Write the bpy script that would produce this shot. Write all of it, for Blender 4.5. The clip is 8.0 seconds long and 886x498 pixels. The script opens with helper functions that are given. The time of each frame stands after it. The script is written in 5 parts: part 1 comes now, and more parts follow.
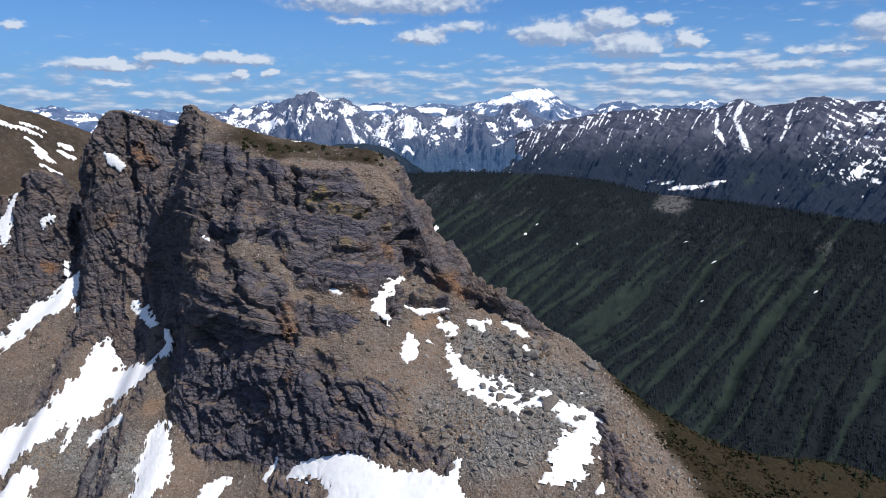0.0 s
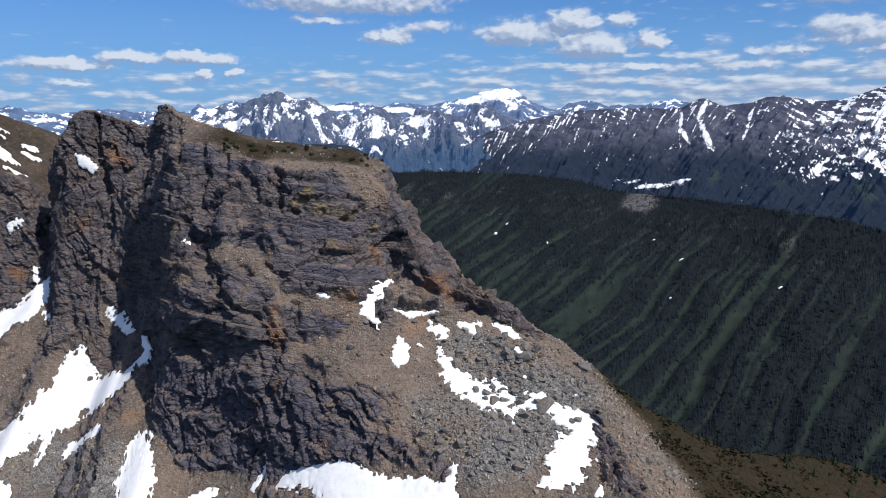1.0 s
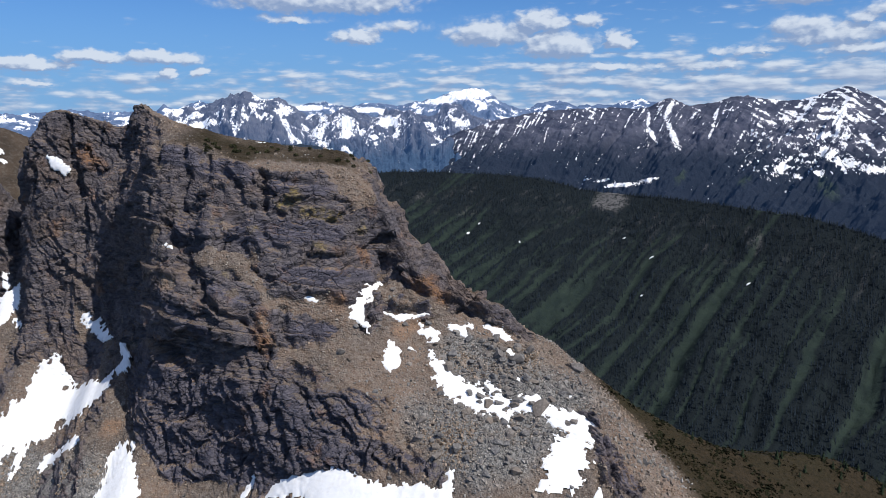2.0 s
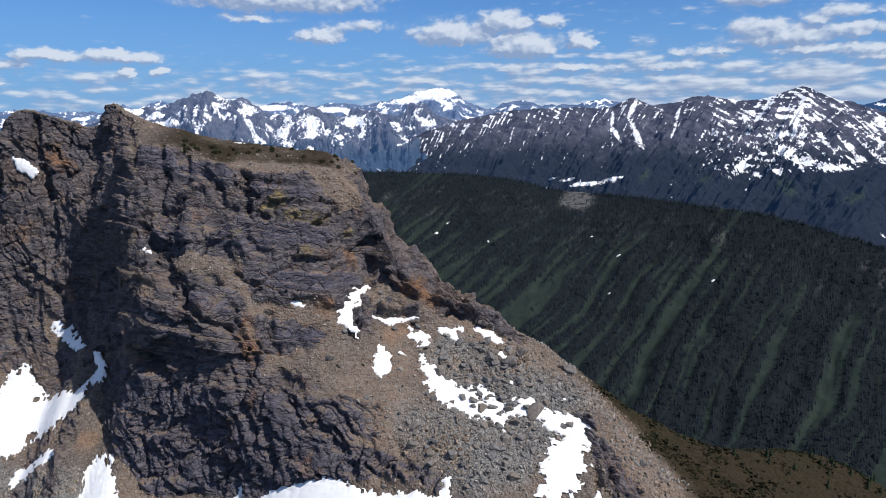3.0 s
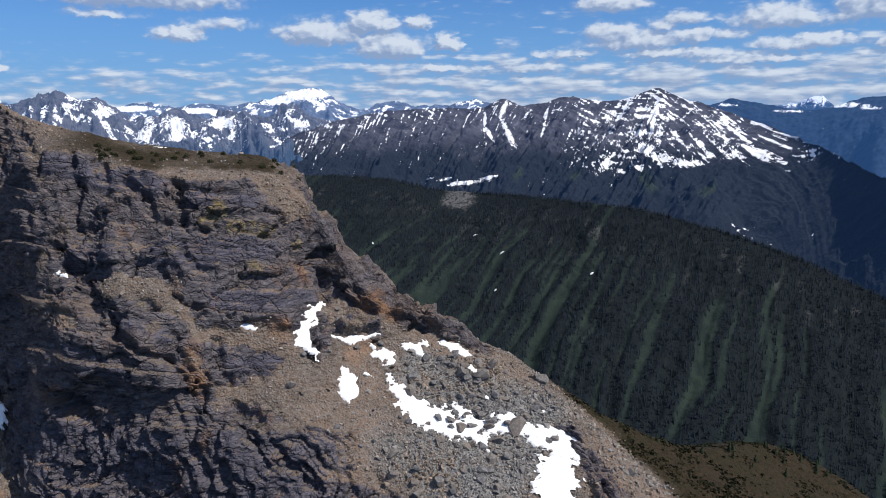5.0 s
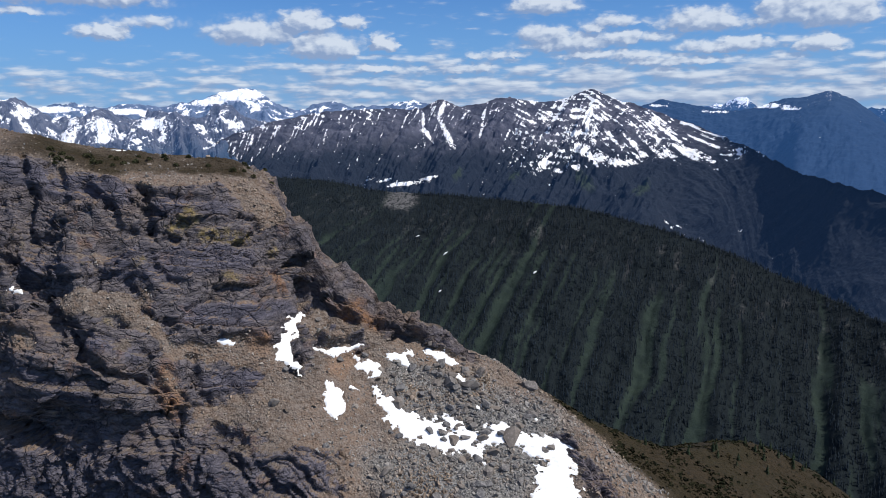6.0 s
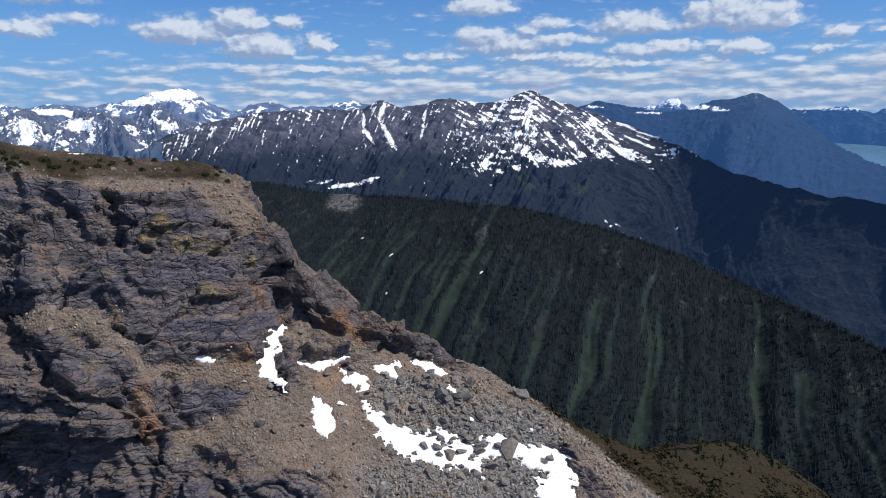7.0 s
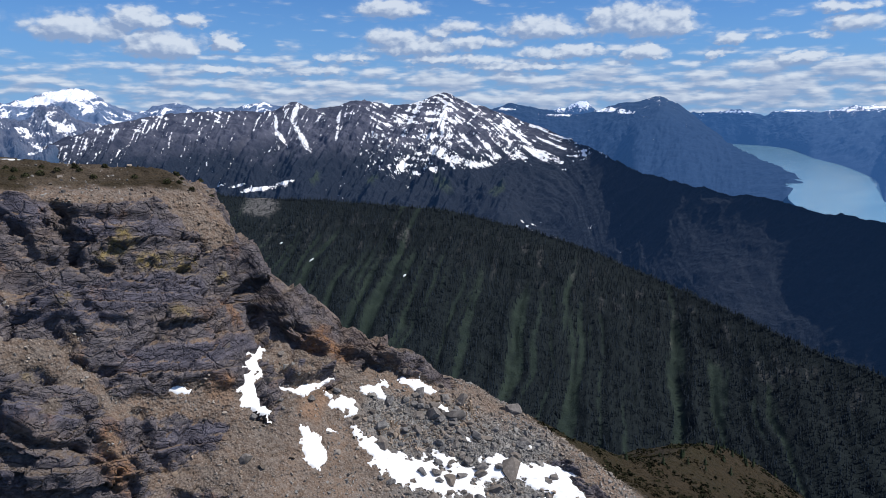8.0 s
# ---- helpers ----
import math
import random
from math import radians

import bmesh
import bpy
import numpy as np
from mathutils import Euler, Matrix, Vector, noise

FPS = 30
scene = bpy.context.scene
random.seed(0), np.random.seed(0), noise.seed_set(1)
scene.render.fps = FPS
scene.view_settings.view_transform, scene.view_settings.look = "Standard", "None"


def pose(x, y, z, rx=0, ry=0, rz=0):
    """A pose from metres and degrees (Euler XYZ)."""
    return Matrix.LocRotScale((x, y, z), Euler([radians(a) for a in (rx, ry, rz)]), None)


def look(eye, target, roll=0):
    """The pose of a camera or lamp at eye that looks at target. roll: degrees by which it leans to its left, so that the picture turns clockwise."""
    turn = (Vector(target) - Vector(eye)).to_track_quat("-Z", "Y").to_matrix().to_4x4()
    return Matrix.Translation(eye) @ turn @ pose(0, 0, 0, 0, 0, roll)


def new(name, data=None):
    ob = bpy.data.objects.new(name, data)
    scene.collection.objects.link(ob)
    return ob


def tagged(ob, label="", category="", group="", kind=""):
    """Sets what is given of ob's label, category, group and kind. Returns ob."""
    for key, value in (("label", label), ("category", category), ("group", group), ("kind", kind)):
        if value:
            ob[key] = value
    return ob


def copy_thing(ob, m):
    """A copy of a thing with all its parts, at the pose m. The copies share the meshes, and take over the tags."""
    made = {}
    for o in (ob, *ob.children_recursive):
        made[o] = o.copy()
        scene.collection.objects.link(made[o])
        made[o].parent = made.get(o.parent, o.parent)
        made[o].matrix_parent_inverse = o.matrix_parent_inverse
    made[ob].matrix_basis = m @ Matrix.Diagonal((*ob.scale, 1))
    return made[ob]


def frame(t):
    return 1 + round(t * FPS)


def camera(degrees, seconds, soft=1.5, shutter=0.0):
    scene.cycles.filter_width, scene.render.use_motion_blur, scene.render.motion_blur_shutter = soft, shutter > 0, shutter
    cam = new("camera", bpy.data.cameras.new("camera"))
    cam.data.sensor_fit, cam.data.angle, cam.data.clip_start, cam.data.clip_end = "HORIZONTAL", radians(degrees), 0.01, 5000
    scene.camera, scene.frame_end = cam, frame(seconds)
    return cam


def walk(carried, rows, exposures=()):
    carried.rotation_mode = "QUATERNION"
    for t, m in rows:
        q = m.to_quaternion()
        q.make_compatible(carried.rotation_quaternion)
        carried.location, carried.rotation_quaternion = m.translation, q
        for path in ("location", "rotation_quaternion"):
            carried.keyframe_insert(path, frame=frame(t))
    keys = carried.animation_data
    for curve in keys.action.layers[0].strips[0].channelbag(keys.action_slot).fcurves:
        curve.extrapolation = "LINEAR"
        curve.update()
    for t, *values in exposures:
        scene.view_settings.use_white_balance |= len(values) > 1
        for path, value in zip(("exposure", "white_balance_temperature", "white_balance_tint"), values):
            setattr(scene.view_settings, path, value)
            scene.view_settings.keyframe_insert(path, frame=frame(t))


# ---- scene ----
cam = camera(64.5, 8.0, soft=0.85)
METRES, EYE, TILT, LEAN, TURN = 80.0, 500.0, -11.0, 0.0, 0.0
ROWS = [
    (0.0, 0.0, 0.0, 0.0, 0.0, -0.0, 0.0),
    (0.5, -0.0322, 0.0171, 0.0028, -1.3, -0.01, 0.3),
    (1.0, -0.064, 0.0353, 0.0058, -2.58, -0.03, 0.59),
    (1.5, -0.0951, 0.0542, 0.009, -3.88, -0.05, 0.89),
    (3.0, -0.1856, 0.1152, 0.0195, -7.75, -0.15, 1.71),
    (3.5, -0.2359, 0.1539, 0.0265, -10.0, -0.23, 2.19),
    (4.0, -0.2915, 0.2002, 0.0353, -12.64, -0.33, 2.73),
    (4.5, -0.3449, 0.2483, 0.0444, -15.28, -0.45, 3.25),
    (6.0, -0.4865, 0.4088, 0.0744, -22.9, -0.9, 4.71),
    (6.5, -0.5275, 0.4662, 0.0856, -25.32, -1.08, 5.11),
    (7.0, -0.5655, 0.5253, 0.097, -27.76, -1.26, 5.5),
    (7.5, -0.6086, 0.6012, 0.111, -30.77, -1.48, 5.97),
    (8.0, -0.6603, 0.7121, 0.1316, -34.75, -1.84, 6.54),
]
walk(cam, [(t, pose(0, 0, EYE, TILT, LEAN, TURN) @ pose(METRES * x, METRES * y, METRES * z, 90 + pitch, roll, yaw)) for t, x, y, z, yaw, pitch, roll in ROWS])


# ---- world, sun and exposure ----
SUN_BEARING, SUN_HEIGHT = 132.0, 52.0      # degrees clockwise from +y, degrees above the horizon


def sun_and_sky():
    b, h = radians(SUN_BEARING), radians(SUN_HEIGHT)
    to_sun = Vector((math.sin(b) * math.cos(h), math.cos(b) * math.cos(h), math.sin(h)))
    lamp = new("sun", bpy.data.lights.new("sun", "SUN"))
    lamp.data.energy, lamp.data.angle, lamp.data.color = 5.0, radians(0.55), (1.0, 0.95, 0.88)
    lamp.matrix_world = look(to_sun * 1000, (0, 0, 0))

    world = bpy.data.worlds.new("sky")
    scene.world = world
    world.use_nodes = True
    tree = world.node_tree
    tree.nodes.clear()
    N, L = tree.nodes, tree.links

    def math_(op, a, b=None, clamp=False, t=tree):
        n = t.nodes.new("ShaderNodeMath")
        n.operation, n.use_clamp = op, clamp
        for i, v in enumerate((a, b)):
            if v is None:
                continue
            if isinstance(v, (int, float)):
                n.inputs[i].default_value = v
            else:
                t.links.new(v, n.inputs[i])
        return n.outputs[0]

    def span(v, a, b, lo=0.0, hi=1.0, t=tree):
        n = t.nodes.new("ShaderNodeMapRange")
        n.interpolation_type = "SMOOTHSTEP"
        t.links.new(v, n.inputs[0])
        for i, x in enumerate((a, b, lo, hi)):
            n.inputs[1 + i].default_value = x
        return n.outputs[0]

    # a group that gives the thickness of the cloud at (bearing, elevation)
    g = bpy.data.node_groups.new("cloud thickness", "ShaderNodeTree")
    g.interface.new_socket("place", in_out="INPUT", socket_type="NodeSocketVector")
    g.interface.new_socket("thickness", in_out="OUTPUT", socket_type="NodeSocketFloat")
    gi, go = g.nodes.new("NodeGroupInput"), g.nodes.new("NodeGroupOutput")

    def noise_in(t, vec, scale, stretch, detail, rough=0.55):
        m = t.nodes.new("ShaderNodeMapping")
        m.inputs["Scale"].default_value = stretch
        t.links.new(vec, m.inputs["Vector"])
        n = t.nodes.new("ShaderNodeTexNoise")
        n.inputs["Scale"].default_value = scale
        n.inputs["Detail"].default_value = detail
        n.inputs["Roughness"].default_value = rough
        t.links.new(m.outputs[0], n.inputs["Vector"])
        return n

    warp = noise_in(g, gi.outputs[0], 1.0, (0.55, 1.1, 1), 5)
    sub = g.nodes.new("ShaderNodeVectorMath")
    sub.operation = "SUBTRACT"
    sub.inputs[1].default_value = (0.5, 0.5, 0.5)
    g.links.new(warp.outputs["Color"], sub.inputs[0])
    mul = g.nodes.new("ShaderNodeVectorMath")
    mul.operation = "MULTIPLY"
    mul.inputs[1].default_value = (1.9, 0.75, 0)
    g.links.new(sub.outputs[0], mul.inputs[0])
    add = g.nodes.new("ShaderNodeVectorMath")
    g.links.new(gi.outputs[0], add.inputs[0])
    g.links.new(mul.outputs[0], add.inputs[1])
    puff = noise_in(g, gi.outputs[0], 1.0, (1.6, 2.6, 1), 4, 0.5)
    sub2 = g.nodes.new("ShaderNodeVectorMath")
    sub2.operation = "SUBTRACT"
    sub2.inputs[1].default_value = (0.5, 0.5, 0.5)
    g.links.new(puff.outputs["Color"], sub2.inputs[0])
    mul2 = g.nodes.new("ShaderNodeVectorMath")
    mul2.operation = "MULTIPLY"
    mul2.inputs[1].default_value = (0.95, 0.60, 0)
    g.links.new(sub2.outputs[0], mul2.inputs[0])
    add2 = g.nodes.new("ShaderNodeVectorMath")
    g.links.new(add.outputs[0], add2.inputs[0])
    g.links.new(mul2.outputs[0], add2.inputs[1])
    total = None
    # (bearing, elevation, half width, half height, density) of the cumulus clouds
    for bear, el, w, h, dens in CUMULUS:
        d = g.nodes.new("ShaderNodeVectorMath")
        d.operation = "SUBTRACT"
        d.inputs[1].default_value = (bear, el, 0)
        g.links.new(add2.outputs[0], d.inputs[0])
        s = g.nodes.new("ShaderNodeVectorMath")
        s.operation = "MULTIPLY"
        s.inputs[1].default_value = (1 / (w * 1.30), 1 / (h * 1.42), 0)
        g.links.new(d.outputs[0], s.inputs[0])
        low_half = g.nodes.new("ShaderNodeVectorMath")       # the base is flatter than the top
        low_half.operation = "MINIMUM"
        low_half.inputs[1].default_value = (0, 0, 0)
        g.links.new(s.outputs[0], low_half.inputs[0])
        squash = g.nodes.new("ShaderNodeVectorMath")
        squash.operation = "MULTIPLY_ADD"
        squash.inputs[1].default_value = (0, 0.6, 0)
        g.links.new(low_half.outputs[0], squash.inputs[0])
        g.links.new(s.outputs[0], squash.inputs[2])
        ln = g.nodes.new("ShaderNodeVectorMath")
        ln.operation = "LENGTH"
        g.links.new(squash.outputs[0], ln.inputs[0])
        one = span(ln.outputs["Value"], 1.45, 0.10, 0.0, dens, g)
        total = one if total is None else math_("MAXIMUM", total, one, t=g)

    def lobes(scale, stretch):
        m = g.nodes.new("ShaderNodeMapping")
        m.inputs["Scale"].default_value = stretch
        g.links.new(add.outputs[0], m.inputs["Vector"])
        v = g.nodes.new("ShaderNodeTexVoronoi")
        v.voronoi_dimensions, v.feature = "2D", "SMOOTH_F1"
        v.inputs["Scale"].default_value = scale
        v.inputs["Smoothness"].default_value = 0.35
        g.links.new(m.outputs[0], v.inputs["Vector"])
        return math_("SUBTRACT", 0.42, v.outputs["Distance"], t=g)

    heaps = math_("ADD", math_("MULTIPLY", lobes(0.75, (0.8, 1.15, 1)), 0.50, t=g), math_("MULTIPLY", lobes(1.9, (0.85, 1.1, 1)), 0.26, t=g), t=g)
    total = math_("ADD", total, math_("MULTIPLY", heaps, span(total, 0.02, 0.35, 0, 1, g), t=g), t=g)
    # the flat bank of small clouds that thickens towards the horizon and the sunny side
    sep = g.nodes.new("ShaderNodeSeparateXYZ")
    g.links.new(gi.outputs[0], sep.inputs[0])
    bank = noise_in(g, gi.outputs[0], 1.0, (0.24, 1.30, 1), 5, 0.52)
    low = span(sep.outputs[1], 5.8, 2.2, -0.17, 0.12, g)
    sunny = span(sep.outputs[0], -16, 34, -0.10, 0.045, g)
    fade = span(sep.outputs[1], -0.3, 1.2, -0.02, 0.0, g)
    rows_of = math_("ADD", bank.outputs[0], math_("MULTIPLY", lobes(1.0, (0.75, 2.0, 1)), 0.20, t=g), t=g)
    level = math_("ADD", math_("ADD", rows_of, low, t=g), math_("ADD", sunny, fade, t=g), t=g)
    thin = span(level, 0.27, 0.86, 0.0, 0.66, g)
    veil = math_("MULTIPLY", span(sep.outputs[1], 5.8, 2.4, 0, 0.20, g), span(sep.outputs[0], -20, 20, 0.4, 1.0, g), t=g)
    thin = math_("MAXIMUM", thin, veil, t=g)
    g.links.new(math_("MAXIMUM", total, thin, t=g), go.inputs[0])

    co = N.new("ShaderNodeTexCoord")
    xyz = N.new("ShaderNodeSeparateXYZ")
    L.new(co.outputs["Generated"], xyz.inputs[0])
    bearing = math_("MULTIPLY", math_("ARCTAN2", xyz.outputs[0], xyz.outputs[1]), 180 / math.pi)
    height = math_("MULTIPLY", math_("ARCSINE", xyz.outputs[2]), 180 / math.pi)
    place = N.new("ShaderNodeCombineXYZ")
    L.new(bearing, place.inputs[0])
    L.new(height, place.inputs[1])
    here = N.new("ShaderNodeGroup")
    here.node_tree = g
    L.new(place.outputs[0], here.inputs[0])
    up = N.new("ShaderNodeVectorMath")
    up.inputs[1].default_value = (0.30, 0.40, 0)
    L.new(place.outputs[0], up.inputs[0])
    above = N.new("ShaderNodeGroup")
    above.node_tree = g
    L.new(up.outputs[0], above.inputs[0])
    cover = span(here.outputs[0], 0.05, 0.60)
    lit = span(math_("SUBTRACT", here.outputs[0], above.outputs[0]), -0.26, 0.42)

    sky = N.new("ShaderNodeTexSky")
    sky.sky_type, sky.sun_disc = "NISHITA", False
    sky.sun_elevation, sky.sun_rotation = radians(SUN_HEIGHT), radians(SUN_BEARING)
    sky.altitude, sky.air_density, sky.dust_density, sky.ozone_density = 2000, 1.0, 0.0, 4.0
    tone = N.new("ShaderNodeMix")
    tone.data_type = "RGBA"
    L.new(lit, tone.inputs[0])
    tone.inputs[6].default_value = CLOUD_SHADE
    tone.inputs[7].default_value = CLOUD_LIT
    blend = N.new("ShaderNodeMix")
    blend.data_type = "RGBA"
    above_ground = span(height, -1.5, 0.4)
    L.new(math_("MULTIPLY", math_("MULTIPLY", cover, above_ground), 0.90), blend.inputs[0])
    # the lowest air is pale blue with thin haze, not yellow
    air = N.new("ShaderNodeMix")
    air.data_type = "RGBA"
    L.new(span(height, 13.0, -1.0, 0.0, 0.88), air.inputs[0])
    deep = N.new("ShaderNodeMix")
    deep.data_type, deep.blend_type = "RGBA", "MULTIPLY"
    deep.inputs[0].default_value = 1.0
    L.new(sky.outputs[0], deep.inputs[6])
    deep.inputs[7].default_value = (0.50, 0.86, 1.28, 1)
    # overhead, out of view, a third is added cloud white, which fills the shade
    roof = N.new("ShaderNodeMix")
    roof.data_type = "RGBA"
    L.new(span(height, 14.0, 32.0, 0.0, 0.38), roof.inputs[0])
    L.new(deep.outputs[2], roof.inputs[6])
    roof.inputs[7].default_value = (6.6, 7.4, 9.0, 1)
    L.new(roof.outputs[2], air.inputs[6])
    air.inputs[7].default_value = AIR
    L.new(air.outputs[2], blend.inputs[6])
    L.new(tone.outputs[2], blend.inputs[7])
    back = N.new("ShaderNodeBackground")
    back.inputs["Strength"].default_value = SKY
    L.new(blend.outputs[2], back.inputs[0])
    out = N.new("ShaderNodeOutputWorld")
    L.new(back.outputs[0], out.inputs[0])


SKY = 0.085
AIR = (2.1, 4.3, 7.9, 1)
CLOUD_SHADE, CLOUD_LIT = (3.2, 4.3, 6.6, 1), (8.1, 8.9, 10.1, 1)
CUMULUS = [
    (-4.3, 8.19, 6.4, 0.9, 1), (-6.3, 6.93, 2.6, 0.37, 0.5), (-1.5, 5.62, 1.6, 0.55, 0.9), (1.2, 6.47, 2.7, 0.5, 0.5),
    (8.8, 5.89, 2.7, 1.0, 1), (12.7, 6.72, 1.8, 0.77, 1), (14.2, 4.96, 2.6, 0.99, 1), (16.4, 6.69, 1.2, 0.52, 0.8),
    (18.6, 5.17, 0.9, 0.68, 1), (-30.5, 5.76, 0.6, 0.33, 0.7), (-25.2, 3.23, 2.7, 0.43, 1), (-20.7, 3.87, 1.7, 0.44, 1),
]
CUMULUS += [
    (-16.2, 3.89, 2.2, 0.5, 1), (-24.4, 1.99, 1.4, 0.24, 0.7), (-15.6, 2.86, 0.6, 0.33, 0.8), (-13.5, 2.97, 0.7, 0.3, 0.7),
    (43.1, 6.31, 2.7, 0.83, 0.9), (48.6, 6.71, 2.0, 1.13, 1), (51.7, 6.52, 2.2, 1.12, 1), (56.7, 5.37, 1.2, 0.55, 0.7),
    (50.8, 4.43, 1.4, 0.66, 1), (31.2, 7.85, 2.3, 0.66, 0.9), (31.4, 5.68, 1.9, 0.76, 0.8), (35.1, 6.19, 1.0, 0.38, 0.7),
]
CUMULUS += [
    (37.8, 5.41, 3.1, 0.51, 0.6), (44.8, 4.6, 3.3, 0.51, 0.8), (64.1, 7.08, 2.0, 0.36, 0.7), (64.9, 5.94, 2.0, 0.66, 0.6),
    (59.3, 5.37, 1.1, 0.39, 0.5), (62.6, 5.22, 0.9, 0.3, 0.5), (61.6, 3.81, 1.8, 0.42, 0.8), (56.0, 4.24, 0.7, 0.32, 0.6),
    (33.5, 5.1, 3.6, 0.7, 0.75), (36.8, 6.6, 2.6, 0.45, 0.6), (36.0, 4.2, 4.0, 0.45, 0.75), (27.5, 4.3, 2.5, 0.35, 0.5), (41, 3.6, 4, 0.4, 0.7),
    (25.4, 3.27, 3.1, 0.43, 0.6), (18.6, 3.33, 3.8, 0.37, 0.6), (-50, 6.0, 5, 1.0, 0.8), (95, 8, 6, 1.2, 0.8),
]
sun_and_sky()
scene.view_settings.exposure = 0.0


# ---- noise on arrays of points ----
rng = np.random.default_rng(11)
PERM = rng.permutation(4096)
RAND = rng.random((4096, 4))
GRAD = rng.normal(size=(4096, 3))
GRAD /= np.linalg.norm(GRAD, axis=1)[:, None]


def cell_hash(i, j, k):
    return PERM[(PERM[(PERM[i & 4095] + j) & 4095] + k) & 4095]


def perlin(p):
    """Gradient noise, about -0.7 to 0.7, at points p (n, 3)."""
    i = np.floor(p).astype(np.int64)
    f = p - i
    s = f * f * f * (f * (f * 6 - 15) + 10)
    out = 0
    for dx in (0, 1):
        wx = s[:, 0] if dx else 1 - s[:, 0]
        for dy in (0, 1):
            wy = s[:, 1] if dy else 1 - s[:, 1]
            for dz in (0, 1):
                wz = s[:, 2] if dz else 1 - s[:, 2]
                g = GRAD[cell_hash(i[:, 0] + dx, i[:, 1] + dy, i[:, 2] + dz)]
                out = out + wx * wy * wz * (g[:, 0] * (f[:, 0] - dx) + g[:, 1] * (f[:, 1] - dy) + g[:, 2] * (f[:, 2] - dz))
    return out


def fbm(p, octaves=4, gain=0.5):
    out, a = 0, 1.0
    for o in range(octaves):
        out = out + a * perlin(p * 2.03 ** o + 17.3 * o)
        a *= gain
    return out


def ridged(p, octaves=4, gain=0.5):
    """Sharp crests at 1, broad hollows towards 0."""
    out, a, tot = 0, 1.0, 0
    for o in range(octaves):
        out = out + a * (1 - np.minimum(np.abs(perlin(p * 2.07 ** o + 9.1 * o)) * 2.4, 1))
        tot += a
        a *= gain
    return out / tot


def blocks(p):
    """Broken rock: for points p (n, 3) a random height per cell with a random tilt, and how near the cell's edge is."""
    i = np.floor(p).astype(np.int64)
    best = np.full(len(p), 9.0)
    second = np.full(len(p), 9.0)
    val = np.zeros(len(p))
    for dx in (-1, 0, 1):
        for dy in (-1, 0, 1):
            for dz in (-1, 0, 1):
                h = cell_hash(i[:, 0] + dx, i[:, 1] + dy, i[:, 2] + dz)
                r = RAND[h]
                off = np.stack((i[:, 0] + dx + r[:, 0], i[:, 1] + dy + r[:, 1], i[:, 2] + dz + r[:, 2]), 1) - p
                d = np.einsum("ij,ij->i", off, off)
                near = d < best
                second = np.where(near, best, np.minimum(second, d))
                tilt = np.einsum("ij,ij->i", off, GRAD[h])
                val = np.where(near, r[:, 3] - 0.5 + 0.55 * tilt, val)
                best = np.where(near, d, best)
    return val, np.sqrt(second) - np.sqrt(best)


def smooth(a, b, x):
    t = np.clip((x - a) / (b - a), 0, 1)
    return t * t * (3 - 2 * t)


def blur(a, n, axis):
    """A running mean over 2n+1 entries."""
    if n < 1:
        return a
    pad = [(0, 0)] * a.ndim
    pad[axis] = (n + 1, n)
    c = np.cumsum(np.pad(a, pad, mode="edge"), axis=axis)
    hi = np.take(c, range(2 * n + 1, c.shape[axis]), axis=axis)
    lo = np.take(c, range(0, c.shape[axis] - 2 * n - 1), axis=axis)
    return (hi - lo) / (2 * n + 1)


def cubic(xs, ys, x):
    """A smooth curve through (xs, ys) that does not overshoot."""
    xs, ys, x = np.asarray(xs, float), np.asarray(ys, float), np.asarray(x, float)
    d = np.diff(ys) / np.diff(xs)
    m = np.zeros(len(xs))
    m[1:-1] = np.where(d[:-1] * d[1:] > 0, 2 * d[:-1] * d[1:] / np.where(d[:-1] + d[1:] == 0, 1, d[:-1] + d[1:]), 0)
    k = np.clip(np.searchsorted(xs, x) - 1, 0, len(xs) - 2)
    h = xs[k + 1] - xs[k]
    t = np.clip((x - xs[k]) / h, 0, 1)
    return ys[k] * (1 + 2 * t) * (1 - t) ** 2 + m[k] * h * t * (1 - t) ** 2 + ys[k + 1] * t * t * (3 - 2 * t) + m[k + 1] * h * t * t * (t - 1)


# ---- meshes ----
def sheet_faces(rows, cols):
    a = np.arange(rows * cols).reshape(rows, cols)
    return np.stack((a[:-1, :-1], a[:-1, 1:], a[1:, 1:], a[1:, :-1]), -1).reshape(-1, 4)


def mesh_of(name, verts, faces, material, attrs=None, flat=False):
    """A mesh from arrays, with one float attribute a point for each entry of attrs."""
    me = bpy.data.meshes.new(name)
    verts, faces = np.asarray(verts, np.float32), np.asarray(faces, np.int32)
    me.vertices.add(len(verts))
    me.vertices.foreach_set("co", verts.ravel())
    n, k = faces.shape
    me.loops.add(n * k)
    me.loops.foreach_set("vertex_index", faces.ravel())
    me.polygons.add(n)
    me.polygons.foreach_set("loop_start", np.arange(0, n * k, k, dtype=np.int32))
    me.polygons.foreach_set("use_smooth", np.full(n, not flat) if isinstance(flat, bool) else ~flat)
    me.update(calc_edges=True)
    for key, val in (attrs or {}).items():
        me.attributes.new(key, "FLOAT", "POINT").data.foreach_set("value", np.asarray(val, np.float32).ravel())
    me.materials.append(material)
    return me


def normals_of(P):
    """Normals of a sheet of points (rows, cols, 3)."""
    du = np.gradient(P, axis=1)
    dv = np.gradient(P, axis=0)
    n = np.cross(du, dv)
    return n / np.maximum(np.linalg.norm(n, axis=2), 1e-9)[..., None]


